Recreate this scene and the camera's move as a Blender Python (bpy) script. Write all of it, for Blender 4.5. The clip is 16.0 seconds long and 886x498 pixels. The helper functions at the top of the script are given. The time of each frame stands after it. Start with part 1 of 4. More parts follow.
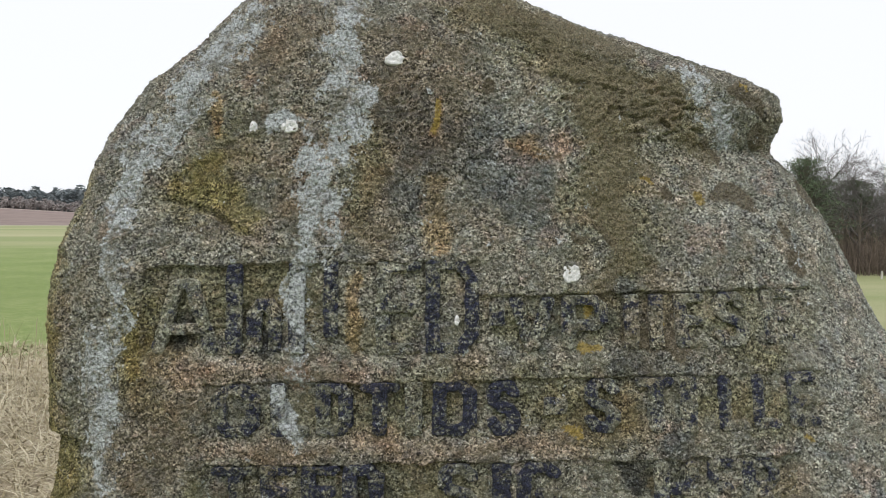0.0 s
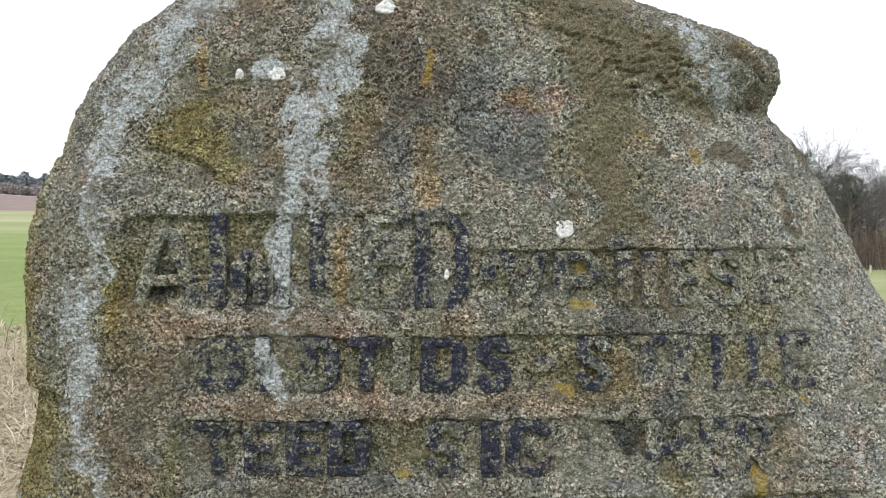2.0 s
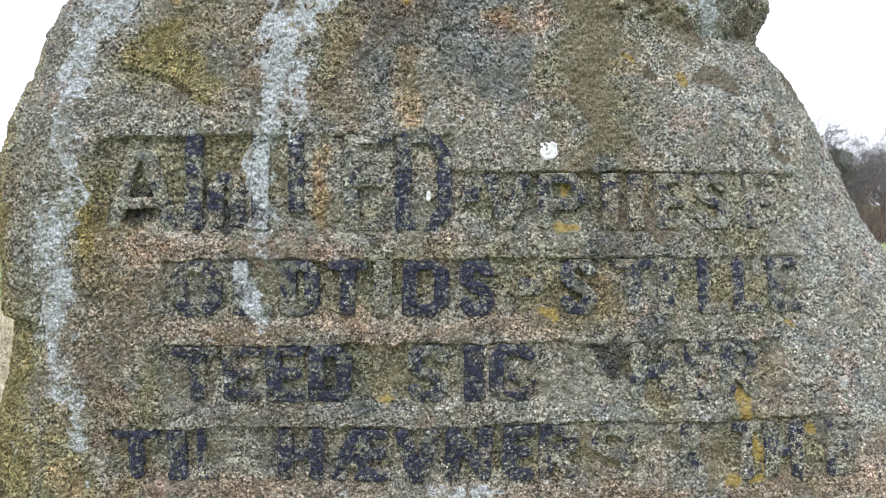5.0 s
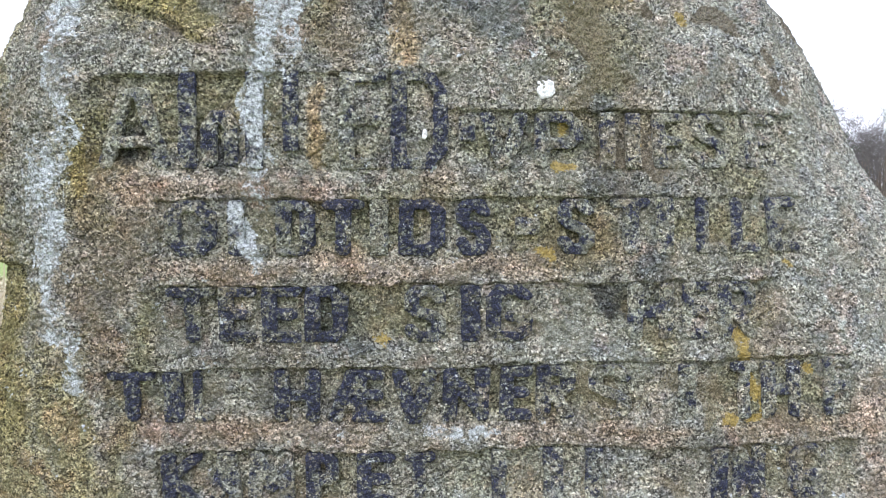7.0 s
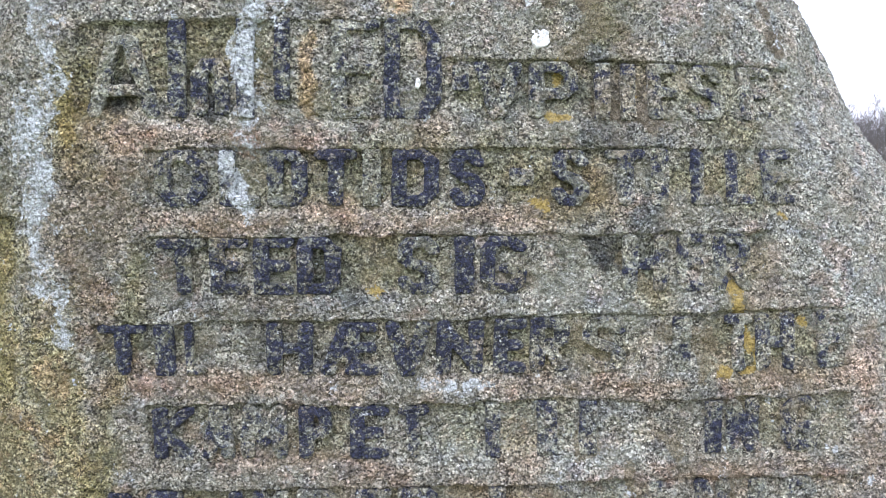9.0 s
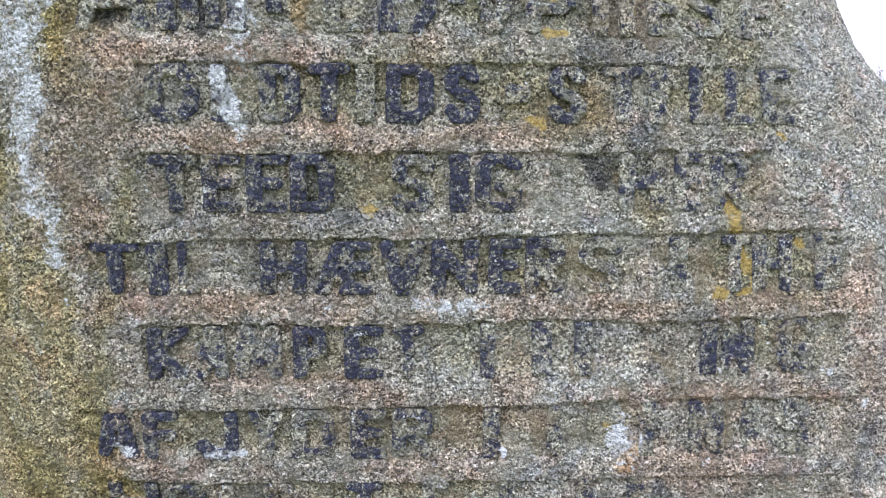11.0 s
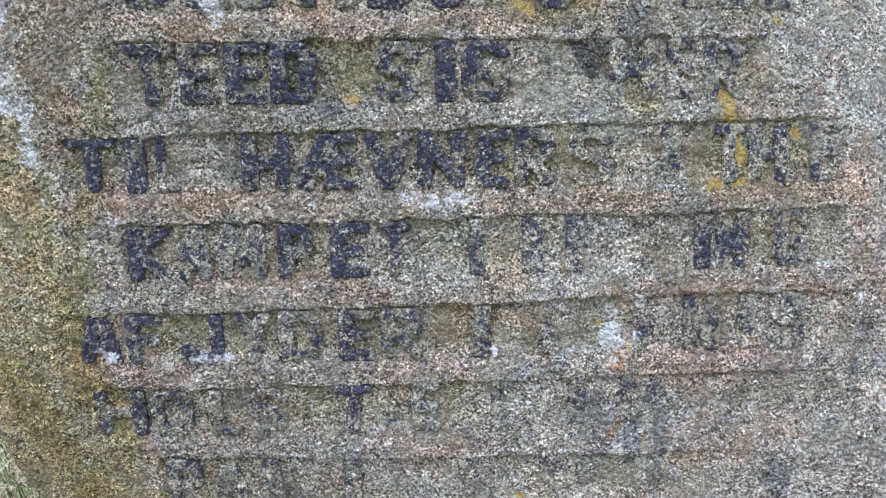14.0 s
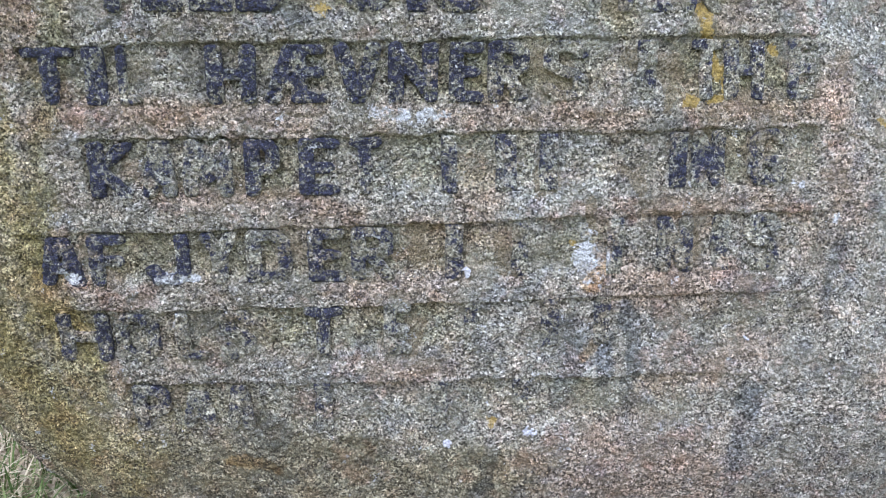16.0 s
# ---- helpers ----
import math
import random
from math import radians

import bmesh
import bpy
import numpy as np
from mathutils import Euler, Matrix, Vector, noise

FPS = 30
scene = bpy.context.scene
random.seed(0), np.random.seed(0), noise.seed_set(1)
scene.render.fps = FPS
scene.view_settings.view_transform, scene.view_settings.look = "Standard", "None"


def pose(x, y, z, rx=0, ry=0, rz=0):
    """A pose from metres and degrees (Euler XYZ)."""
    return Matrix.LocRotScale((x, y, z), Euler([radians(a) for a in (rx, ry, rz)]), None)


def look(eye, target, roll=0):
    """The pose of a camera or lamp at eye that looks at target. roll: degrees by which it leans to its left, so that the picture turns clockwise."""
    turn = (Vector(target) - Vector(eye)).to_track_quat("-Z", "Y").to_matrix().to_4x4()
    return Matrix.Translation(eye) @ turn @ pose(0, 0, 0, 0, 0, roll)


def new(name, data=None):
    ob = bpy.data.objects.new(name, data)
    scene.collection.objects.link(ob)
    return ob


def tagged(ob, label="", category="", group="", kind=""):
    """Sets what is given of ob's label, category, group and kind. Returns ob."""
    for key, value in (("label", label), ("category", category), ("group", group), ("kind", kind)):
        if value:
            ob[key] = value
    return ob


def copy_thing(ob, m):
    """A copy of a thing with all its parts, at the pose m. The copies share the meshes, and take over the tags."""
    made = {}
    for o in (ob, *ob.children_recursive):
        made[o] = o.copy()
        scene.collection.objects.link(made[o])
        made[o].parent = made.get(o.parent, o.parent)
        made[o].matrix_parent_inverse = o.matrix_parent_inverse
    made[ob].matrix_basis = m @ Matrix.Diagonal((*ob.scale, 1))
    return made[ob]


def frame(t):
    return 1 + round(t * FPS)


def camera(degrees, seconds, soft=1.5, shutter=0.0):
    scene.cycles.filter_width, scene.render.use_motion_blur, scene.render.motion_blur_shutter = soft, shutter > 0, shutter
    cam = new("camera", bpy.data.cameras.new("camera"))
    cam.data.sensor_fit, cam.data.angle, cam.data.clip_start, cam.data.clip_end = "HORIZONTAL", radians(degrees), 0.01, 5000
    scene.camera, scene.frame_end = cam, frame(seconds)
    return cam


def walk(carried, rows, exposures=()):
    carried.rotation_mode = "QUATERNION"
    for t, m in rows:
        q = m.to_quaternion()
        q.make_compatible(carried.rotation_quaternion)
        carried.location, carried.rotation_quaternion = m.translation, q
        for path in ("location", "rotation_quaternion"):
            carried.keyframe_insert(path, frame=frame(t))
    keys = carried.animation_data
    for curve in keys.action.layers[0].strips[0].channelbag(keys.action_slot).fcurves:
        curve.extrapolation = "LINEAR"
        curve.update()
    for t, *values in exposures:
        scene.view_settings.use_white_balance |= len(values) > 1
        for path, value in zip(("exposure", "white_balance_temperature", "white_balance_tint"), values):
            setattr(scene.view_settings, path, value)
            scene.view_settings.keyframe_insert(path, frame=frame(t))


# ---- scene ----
cam = camera(61.4, 16.0, soft=0.75)
METRES, EYE, TILT, LEAN, TURN = 0.85, 1.8, -1.2, 0.0, 0.0
ROWS = [
    (0.0, 0.0, 0.0, 0.0, -0.0, 0.0, 0.0),
    (0.5, -0.0019, 0.0135, -0.0248, -0.09, -0.17, -0.04),
    (1.0, 0.0041, 0.0278, -0.0533, -0.29, -0.39, -0.15),
    (1.5, 0.006, 0.0345, -0.0733, -0.57, -0.51, -0.4),
    (2.0, 0.0045, 0.049, -0.1008, -0.65, -0.7, -0.65),
    (2.5, 0.0215, 0.0522, -0.1274, -0.68, -1.13, -0.7),
    (3.0, 0.0325, 0.0562, -0.1575, -0.7, -1.52, -0.69),
    (3.5, 0.0328, 0.0631, -0.1811, -0.75, -1.89, -0.64),
    (4.0, 0.0275, 0.07, -0.1974, -1.04, -2.12, -0.61),
    (6.5, 0.0332, 0.0876, -0.3317, -1.54, -3.32, -0.31),
    (7.0, 0.0296, 0.0891, -0.3571, -1.65, -3.74, -0.22),
    (7.5, 0.0161, 0.1014, -0.3834, -1.93, -3.82, -0.18),
    (8.0, 0.0188, 0.1047, -0.4099, -2.02, -4.04, -0.23),
    (8.5, 0.0224, 0.0997, -0.4266, -2.11, -4.33, -0.17),
    (9.0, 0.0287, 0.0976, -0.4558, -2.19, -4.55, -0.22),
    (11.5, 0.0458, 0.1037, -0.6268, -2.18, -7.27, -0.36),
    (12.0, 0.0502, 0.1058, -0.6598, -1.97, -7.81, -0.29),
    (12.5, 0.0523, 0.1108, -0.696, -1.85, -8.42, -0.14),
    (13.0, 0.054, 0.121, -0.7374, -2.05, -8.55, 0.11),
    (13.5, 0.0653, 0.1216, -0.7734, -2.32, -8.53, 0.33),
    (14.0, 0.0674, 0.1224, -0.8079, -2.55, -8.53, 0.49),
    (14.5, 0.0715, 0.126, -0.8477, -3.01, -8.65, 0.5),
    (15.0, 0.0843, 0.1302, -0.8858, -3.36, -9.29, 0.36),
    (15.5, 0.0859, 0.1337, -0.9248, -3.73, -10.18, 0.36),
    (16.0, 0.0882, 0.1354, -0.9577, -4.03, -10.44, 0.14),
]
walk(cam, [(t, pose(0, 0, EYE, TILT, LEAN, TURN) @ pose(METRES * x, METRES * y, METRES * z, 90 + pitch, roll, yaw)) for t, x, y, z, yaw, pitch, roll in ROWS],
     exposures=[(0.0, -0.17, 6650, 11), (0.5, -0.02, 6620, 11), (2.0, 0.2, 6500, 12), (3.5, 0.42, 6320, 13), (7.0, 0.75, 5990, 16), (9.0, 0.86, 5850, 19), (12.5, 0.87, 5850, 20), (14.0, 0.88, 5680, 20), (16.0, 0.88, 5650, 21)])

# ---- light ----
world = bpy.data.worlds.new("overcast")
scene.world = world
world.use_nodes = True
wn, wl = world.node_tree.nodes, world.node_tree.links
wbg = wn["Background"]
sky = wn.new("ShaderNodeTexSky")
sky.sky_type = "NISHITA"
sky.sun_disc = False
sky.sun_elevation, sky.sun_rotation = radians(57), radians(155)
sky.dust_density = 3.0
cloud = wn.new("ShaderNodeMix")
cloud.data_type = "RGBA"
cloud.inputs[0].default_value = 0.86          # a closed cloud layer over the blue sky
cloud.inputs[7].default_value = (8.8, 9.1, 9.6, 1)
wl.new(sky.outputs[0], cloud.inputs[6])
wl.new(cloud.outputs[2], wbg.inputs[0])
wbg.inputs[1].default_value = 0.136
sun = new("sun", bpy.data.lights.new("sun", "SUN"))
sun.data.energy, sun.data.angle, sun.data.color = 1.5, radians(28), (1, 0.97, 0.93)
sun.matrix_world = look((-4, -7, 13), (0, 1.5, 0))


# ---- materials ----
class Nodes:
    """A short way to write node materials."""

    def __init__(self, name, rough=0.85):
        self.m = bpy.data.materials.new(name)
        self.m.use_nodes = True
        self.n, self.l = self.m.node_tree.nodes, self.m.node_tree.links
        self.b = self.n["Principled BSDF"]
        self.b.inputs["Roughness"].default_value = rough
        self.b.inputs["Specular IOR Level"].default_value = 0.25
        self.pos = self.n.new("ShaderNodeTexCoord").outputs["Object"]

    def put(self, value, socket):
        if hasattr(value, "is_output"):
            self.l.new(value, socket)
        else:
            socket.default_value = (*value, 1) if isinstance(value, tuple) and len(value) == 3 else value

    def noise(self, scale, detail=3.0, rough=0.6, stretch=None):
        t = self.n.new("ShaderNodeTexNoise")
        t.inputs["Scale"].default_value, t.inputs["Detail"].default_value, t.inputs["Roughness"].default_value = scale, detail, rough
        vec = self.pos
        if stretch:
            mp = self.n.new("ShaderNodeMapping")
            mp.inputs["Scale"].default_value = stretch
            self.l.new(self.pos, mp.inputs[0])
            vec = mp.outputs[0]
        self.l.new(vec, t.inputs["Vector"])
        return t.outputs["Fac"]

    def cells(self, scale, out="Color", randomness=1.0, warp=0.0):
        t = self.n.new("ShaderNodeTexVoronoi")
        t.inputs["Scale"].default_value, t.inputs["Randomness"].default_value = scale, randomness
        vec = self.pos
        if warp:
            w = self.n.new("ShaderNodeTexNoise")
            w.inputs["Scale"].default_value = scale * 0.9
            self.l.new(self.pos, w.inputs["Vector"])
            a = self.n.new("ShaderNodeVectorMath")
            a.operation = "MULTIPLY_ADD"
            self.l.new(w.outputs["Color"], a.inputs[0])
            a.inputs[1].default_value = (warp, warp, warp)
            self.l.new(self.pos, a.inputs[2])
            vec = a.outputs[0]
        self.l.new(vec, t.inputs["Vector"])
        return t.outputs[out]

    def one(self, colour):
        s = self.n.new("ShaderNodeSeparateColor")
        self.l.new(colour, s.inputs[0])
        return s.outputs[0]

    def ramp(self, fac, *stops, mode="LINEAR"):
        r = self.n.new("ShaderNodeValToRGB")
        r.color_ramp.interpolation = mode
        e = r.color_ramp.elements
        while len(e) < len(stops):
            e.new(0.5)
        for k, (p, c) in zip(e, stops):
            k.position, k.color = p, ((c, c, c, 1) if isinstance(c, (int, float)) else (*c, 1))
        self.l.new(fac, r.inputs[0])
        return r.outputs[0]

    def mix(self, fac, a, b, blend="MIX"):
        x = self.n.new("ShaderNodeMix")
        x.data_type, x.blend_type = "RGBA", blend
        self.put(fac, x.inputs[0]), self.put(a, x.inputs[6]), self.put(b, x.inputs[7])
        return x.outputs[2]

    def math(self, op, a, b=0.0, c=0.0):
        x = self.n.new("ShaderNodeMath")
        x.operation = op
        for s, v in zip(x.inputs, (a, b, c)):
            self.put(v, s)
        return x.outputs[0]

    def attr(self, name):
        a = self.n.new("ShaderNodeAttribute")
        a.attribute_name = name
        return a.outputs["Fac"]

    def rand(self, island=False):
        if island:
            return self.n.new("ShaderNodeNewGeometry").outputs["Random Per Island"]
        return self.n.new("ShaderNodeObjectInfo").outputs["Random"]

    def bump(self, height, strength, distance):
        b = self.n.new("ShaderNodeBump")
        b.inputs["Strength"].default_value, b.inputs["Distance"].default_value = strength, distance
        self.l.new(height, b.inputs["Height"])
        self.l.new(b.outputs[0], self.b.inputs["Normal"])

    def done(self, colour):
        self.put(colour, self.b.inputs["Base Color"])
        return self.m


def granite(k):
    """Coarse weathered granite: crystals of grey, buff, pink and black, crusted over."""
    crystal = k.one(k.cells(235, warp=0.004))
    base = k.ramp(crystal, (0.0, (0.042, 0.04, 0.038)), (0.2, (0.105, 0.101, 0.092)), (0.5, (0.225, 0.215, 0.193)),
                  (0.78, (0.345, 0.332, 0.305)), (0.93, (0.425, 0.416, 0.393)), (1.0, (0.53, 0.52, 0.50)))
    fine = k.ramp(k.noise(520, 3, 0.75), (0.38, 0.55), (0.5, 1.0), (0.62, 1.45))
    base = k.mix(1.0, base, fine, "MULTIPLY")
    clump = k.ramp(k.noise(105, 5, 0.75), (0.38, 0.46), (0.5, 1.0), (0.61, 1.45))
    base = k.mix(0.9, base, clump, "MULTIPLY")
    hollow = k.ramp(k.noise(24, 6, 0.75), (0.36, 0.62), (0.5, 1.0), (0.64, 1.25))
    base = k.mix(1.0, base, hollow, "MULTIPLY")
    scab = k.ramp(k.math("ADD", k.math("MULTIPLY", k.noise(33, 6, 0.8), 0.7), k.math("MULTIPLY", k.noise(220, 3, 0.7), 0.3)), (0.53, 0.0), (0.59, 1.0))
    base = k.mix(k.math("MULTIPLY", scab, 0.55), base, k.mix(1.0, (0.40, 0.41, 0.395), fine, "MULTIPLY"))
    film = k.ramp(k.noise(11, 6, 0.7), (0.50, 0.0), (0.57, 1.0))
    base = k.mix(k.math("MULTIPLY", film, 0.5), base, k.mix(1.0, (0.17, 0.165, 0.14), fine, "MULTIPLY"))
    bloom = k.ramp(k.noise(19, 5, 0.7), (0.38, (0.78, 0.80, 0.84)), (0.46, (0.98, 0.99, 0.95)), (0.54, (1.03, 1.02, 0.94)), (0.62, (1.14, 1.10, 1.04)))
    base = k.mix(0.9, base, bloom, "MULTIPLY")
    hue = k.ramp(k.noise(6.5, 5, 0.7), (0.36, (1.04, 0.92, 0.82)), (0.47, (0.98, 0.98, 0.92)), (0.55, (0.93, 0.97, 0.95)), (0.64, (1.08, 0.92, 0.86)))
    return k.mix(0.85, base, hue, "MULTIPLY")


def lumps(k):
    """Fine relief of packed grains."""
    heads = k.math("MULTIPLY", k.cells(190, "Distance", warp=0.003), -0.55)
    k.bump(k.math("ADD", heads, k.noise(170, 4, 0.75)), 1.0, 0.0065)


def crust(k, name, low, high, scale=30, ragged=1.5):
    """A mask for a growth: its spread on the stone, broken up at several sizes."""
    rough = k.math("ADD", k.math("MULTIPLY", k.noise(scale, 6, 0.8), 0.7), k.math("MULTIPLY", k.noise(190, 3, 0.7), 0.5))
    v = k.math("ADD", k.attr(name), k.math("MULTIPLY", k.math("SUBTRACT", rough, 0.6), ragged))
    return k.ramp(v, (low, 0.0), (high, 1.0))


def stone_material():
    k = Nodes("weathered_granite", 0.92)
    c = granite(k)

    def tint(c, name, low, high, amount, colour):
        return k.mix(k.math("MULTIPLY", crust(k, name, low, high), amount), c, k.mix(1.0, c, colour, "MULTIPLY"))

    c = tint(c, "pink", 0.25, 0.9, 0.7, (1.14, 0.93, 0.84))
    c = tint(c, "grey", 0.2, 1.0, 0.9, (1.2, 1.25, 1.3))
    c = tint(c, "olive", 0.2, 0.7, 0.85, (0.80, 0.77, 0.59))
    c = tint(c, "lime", 0.15, 0.65, 0.95, (1.06, 0.985, 0.66))
    c = tint(c, "rust", 0.3, 0.65, 0.85, (0.90, 0.79, 0.71))
    c = tint(c, "slate", 0.26, 0.5, 0.85, (0.62, 0.66, 0.73))
    c = tint(c, "moss", 0.15, 0.8, 1.0, (0.80, 0.79, 0.61))
    c = tint(c, "black", 0.3, 0.6, 0.9, (0.22, 0.23, 0.26))
    c = tint(c, "ochre", 0.35, 0.7, 0.75, (1.2, 0.92, 0.6))
    g = k.ramp(k.noise(260, 4, 0.8), (0.37, 0.2), (0.5, 0.95), (0.6, 1.75))
    c = k.mix(k.math("MULTIPLY", crust(k, "bark", 0.36, 0.46, 50, 0.8), 0.8), c, k.mix(1.0, (0.12, 0.10, 0.068), g, "MULTIPLY"))
    c = k.mix(k.math("MULTIPLY", crust(k, "skin", 0.34, 0.50, 26, 2.2), 0.6), c, k.mix(1.0, (0.17, 0.145, 0.09), g, "MULTIPLY"))
    yellow = k.ramp(k.noise(170, 4, 0.75), (0.4, (0.20, 0.145, 0.035)), (0.6, (0.46, 0.34, 0.09)))
    c = k.mix(k.math("MULTIPLY", crust(k, "gold", 0.45, 0.62, 40, 2.4), 0.75), c, yellow)
    c = pale_crust(k, c)
    lumps(k)
    return k.done(c)


def pale_crust(k, c):
    """Blue-grey crusty lichen, crisp at its rim."""
    crumb = k.ramp(k.noise(150, 5, 0.85), (0.38, 0.28), (0.5, 0.95), (0.6, 1.5))
    gaps = k.ramp(k.noise(75, 4, 0.75), (0.36, 0.1), (0.43, 1.0))
    thin = k.ramp(k.noise(15, 5, 0.75), (0.43, 0.12), (0.52, 1.0))
    edge = k.math("ADD", k.math("MULTIPLY", k.noise(16, 6, 0.75), 0.8), k.math("MULTIPLY", k.noise(120, 3, 0.7), 0.2))
    rim = k.ramp(k.math("ADD", k.attr("pale"), k.math("MULTIPLY", k.math("SUBTRACT", edge, 0.5), 4.0)), (0.46, 0.0), (0.53, 1.0))
    mask = k.math("MULTIPLY", k.math("MULTIPLY", rim, thin), gaps)
    return k.mix(mask, c, k.mix(1.0, (0.455, 0.488, 0.50), crumb, "MULTIPLY"))


def painted_material():
    """Old blue-black paint on raised granite, flaked away in patches and specks."""
    k = Nodes("flaking_black_paint", 0.7)
    stone = k.mix(1.0, granite(k), (0.95, 0.97, 0.91), "MULTIPLY")
    g = k.ramp(k.noise(330, 4, 0.75), (0.38, 0.35), (0.5, 1.0), (0.58, 2.2), (0.66, 4.6))
    paint = k.mix(1.0, (0.018, 0.021, 0.042), g, "MULTIPLY")
    patch = k.math("MULTIPLY", k.math("SUBTRACT", k.noise(34, 5, 0.7), 0.5), 3.6)
    fine = k.math("MULTIPLY", k.math("SUBTRACT", k.noise(190, 3, 0.75), 0.5), 1.7)
    v = k.math("ADD", k.math("MULTIPLY", k.attr("coat"), 0.92), k.math("ADD", patch, fine))
    stone = k.mix(k.ramp(v, (0.2, 0.0), (0.55, 0.7)), stone, k.mix(1.0, stone, (0.62, 0.66, 0.76), "MULTIPLY"))
    rubbed = k.ramp(k.one(k.cells(150, warp=0.004)), (0.72, 1.0), (0.80, 0.25))
    keep = k.math("MULTIPLY", k.ramp(v, (0.44, 0.0), (0.60, 0.94)), rubbed)
    lumps(k)
    return k.done(pale_crust(k, k.mix(keep, stone, paint)))


def lichen_material(name, a, b):
    k = Nodes(name, 0.95)
    c = k.ramp(k.noise(190, 4, 0.75), (0.4, a), (0.6, b))
    k.bump(k.noise(240, 3, 0.7), 1.0, 0.004)
    return k.done(c)


STONE = stone_material()
PAINT = painted_material()
WHITE_LICHEN = lichen_material("white_lichen", (0.60, 0.61, 0.62), (0.88, 0.88, 0.88))
PALE_LICHEN = lichen_material("pale_lichen", (0.30, 0.33, 0.38), (0.62, 0.65, 0.70))


def ground_material():
    k = Nodes("grassland", 0.95)
    n = k.math("ADD", k.math("MULTIPLY", k.noise(0.16, 4, 0.6), 0.5), k.math("MULTIPLY", k.noise(5, 4, 0.7), 0.5))
    green = k.ramp(n, (0.35, (0.15, 0.21, 0.06)), (0.5, (0.20, 0.265, 0.085)), (0.65, (0.27, 0.315, 0.13)))
    fine = k.ramp(k.noise(40, 3, 0.7), (0.3, 0.7), (0.7, 1.3))
    green = k.mix(1.0, green, fine, "MULTIPLY")
    yellow = k.ramp(k.noise(0.08, 4, 0.6, (0.12, 1, 1)), (0.4, (0.25, 0.29, 0.13)), (0.6, (0.37, 0.36, 0.21)))
    green = k.mix(k.attr("far_grass"), green, yellow)
    straw = k.ramp(k.noise(9, 5, 0.75), (0.35, (0.16, 0.125, 0.08)), (0.5, (0.36, 0.30, 0.21)), (0.65, (0.54, 0.47, 0.36)))
    edge = k.math("ADD", k.attr("straw"), k.math("MULTIPLY", k.math("SUBTRACT", k.noise(1.3, 4, 0.7), 0.5), 0.9))
    c = k.mix(k.ramp(edge, (0.4, 0.0), (0.6, 1.0)), green, straw)
    soil = k.ramp(k.noise(0.12, 5, 0.65), (0.3, (0.20, 0.155, 0.138)), (0.7, (0.275, 0.215, 0.192)))
    c = k.mix(k.attr("plough"), c, soil)
    c = k.mix(k.attr("track"), c, (0.46, 0.42, 0.36))
    k.bump(k.noise(20, 4, 0.7), 0.8, 0.05)
    return k.done(c)


GROUND = ground_material()


def blade_material(name, stops):
    k = Nodes(name, 0.8)
    k.b.inputs["Subsurface Weight"].default_value = 0.0
    return k.done(k.ramp(k.rand(True), *stops))


DEAD_GRASS = blade_material("dead_grass", ((0.0, (0.21, 0.175, 0.10)), (0.4, (0.40, 0.35, 0.225)), (0.75, (0.54, 0.485, 0.345)), (1.0, (0.68, 0.63, 0.48))))
GREEN_GRASS = blade_material("green_grass", ((0.0, (0.05, 0.085, 0.022)), (0.5, (0.10, 0.16, 0.045)), (1.0, (0.22, 0.26, 0.11))))


def bark_material(name, dark, light):
    k = Nodes(name, 0.95)
    k.bump(k.noise(9, 5, 0.7, (1, 1, 0.25)), 0.8, 0.05)
    return k.done(k.ramp(k.noise(5, 5, 0.7, (1, 1, 0.3)), (0.3, dark), (0.7, light)))


BARK = bark_material("bark", (0.085, 0.073, 0.062), (0.22, 0.195, 0.165))
TWIG = bark_material("twigs", (0.10, 0.092, 0.09), (0.20, 0.185, 0.18))


def leaf_material(name, a, b):
    k = Nodes(name, 0.8)
    return k.done(k.ramp(k.rand(True), (0.0, a), (1.0, b)))


EVERGREEN = leaf_material("evergreen", (0.045, 0.066, 0.034), (0.115, 0.155, 0.085))
# the haze of distance is put into these two colours: bluish grey, pale brown
HAZED_FOLIAGE = leaf_material("hazed_foliage", (0.13, 0.158, 0.165), (0.24, 0.27, 0.28))
HAZED_BRUSH = leaf_material("far_brush", (0.28, 0.255, 0.245), (0.38, 0.345, 0.33))
THICKET = leaf_material("thicket", (0.11, 0.088, 0.072), (0.26, 0.21, 0.17))
POST = bark_material("grey_timber", (0.36, 0.35, 0.32), (0.62, 0.60, 0.56))


# ---- shape helpers ----
def mesh_object(name, verts, faces, material, parent=None, label="", smooth=True):
    me = bpy.data.meshes.new(name)
    me.from_pydata(np.asarray(verts).tolist(), [], np.asarray(faces).tolist() if not isinstance(faces, list) else faces)
    me.materials.append(material)
    if smooth:
        me.polygons.foreach_set("use_smooth", np.ones(len(me.polygons), bool))
    ob = new(name, me)
    ob.parent = parent
    return tagged(ob, label)


LATTICE = np.random.RandomState(7).rand(64, 64, 64)


def value_noise(p, scale):
    """Smooth noise in -1..1 at places p (n x 3)."""
    q = p * scale
    i = np.floor(q).astype(int)
    f = q - i
    f = f * f * (3 - 2 * f)
    i &= 63
    j = (i + 1) & 63
    out = 0
    for dx in (0, 1):
        for dy in (0, 1):
            for dz in (0, 1):
                w = (f[:, 0] if dx else 1 - f[:, 0]) * (f[:, 1] if dy else 1 - f[:, 1]) * (f[:, 2] if dz else 1 - f[:, 2])
                out = out + w * LATTICE[(j if dx else i)[:, 0], (j if dy else i)[:, 1], (j if dz else i)[:, 2]]
    return out * 2 - 1


def ease(a, b, x):
    t = np.clip((x - a) / (b - a), 0, 1)
    return t * t * (3 - 2 * t)


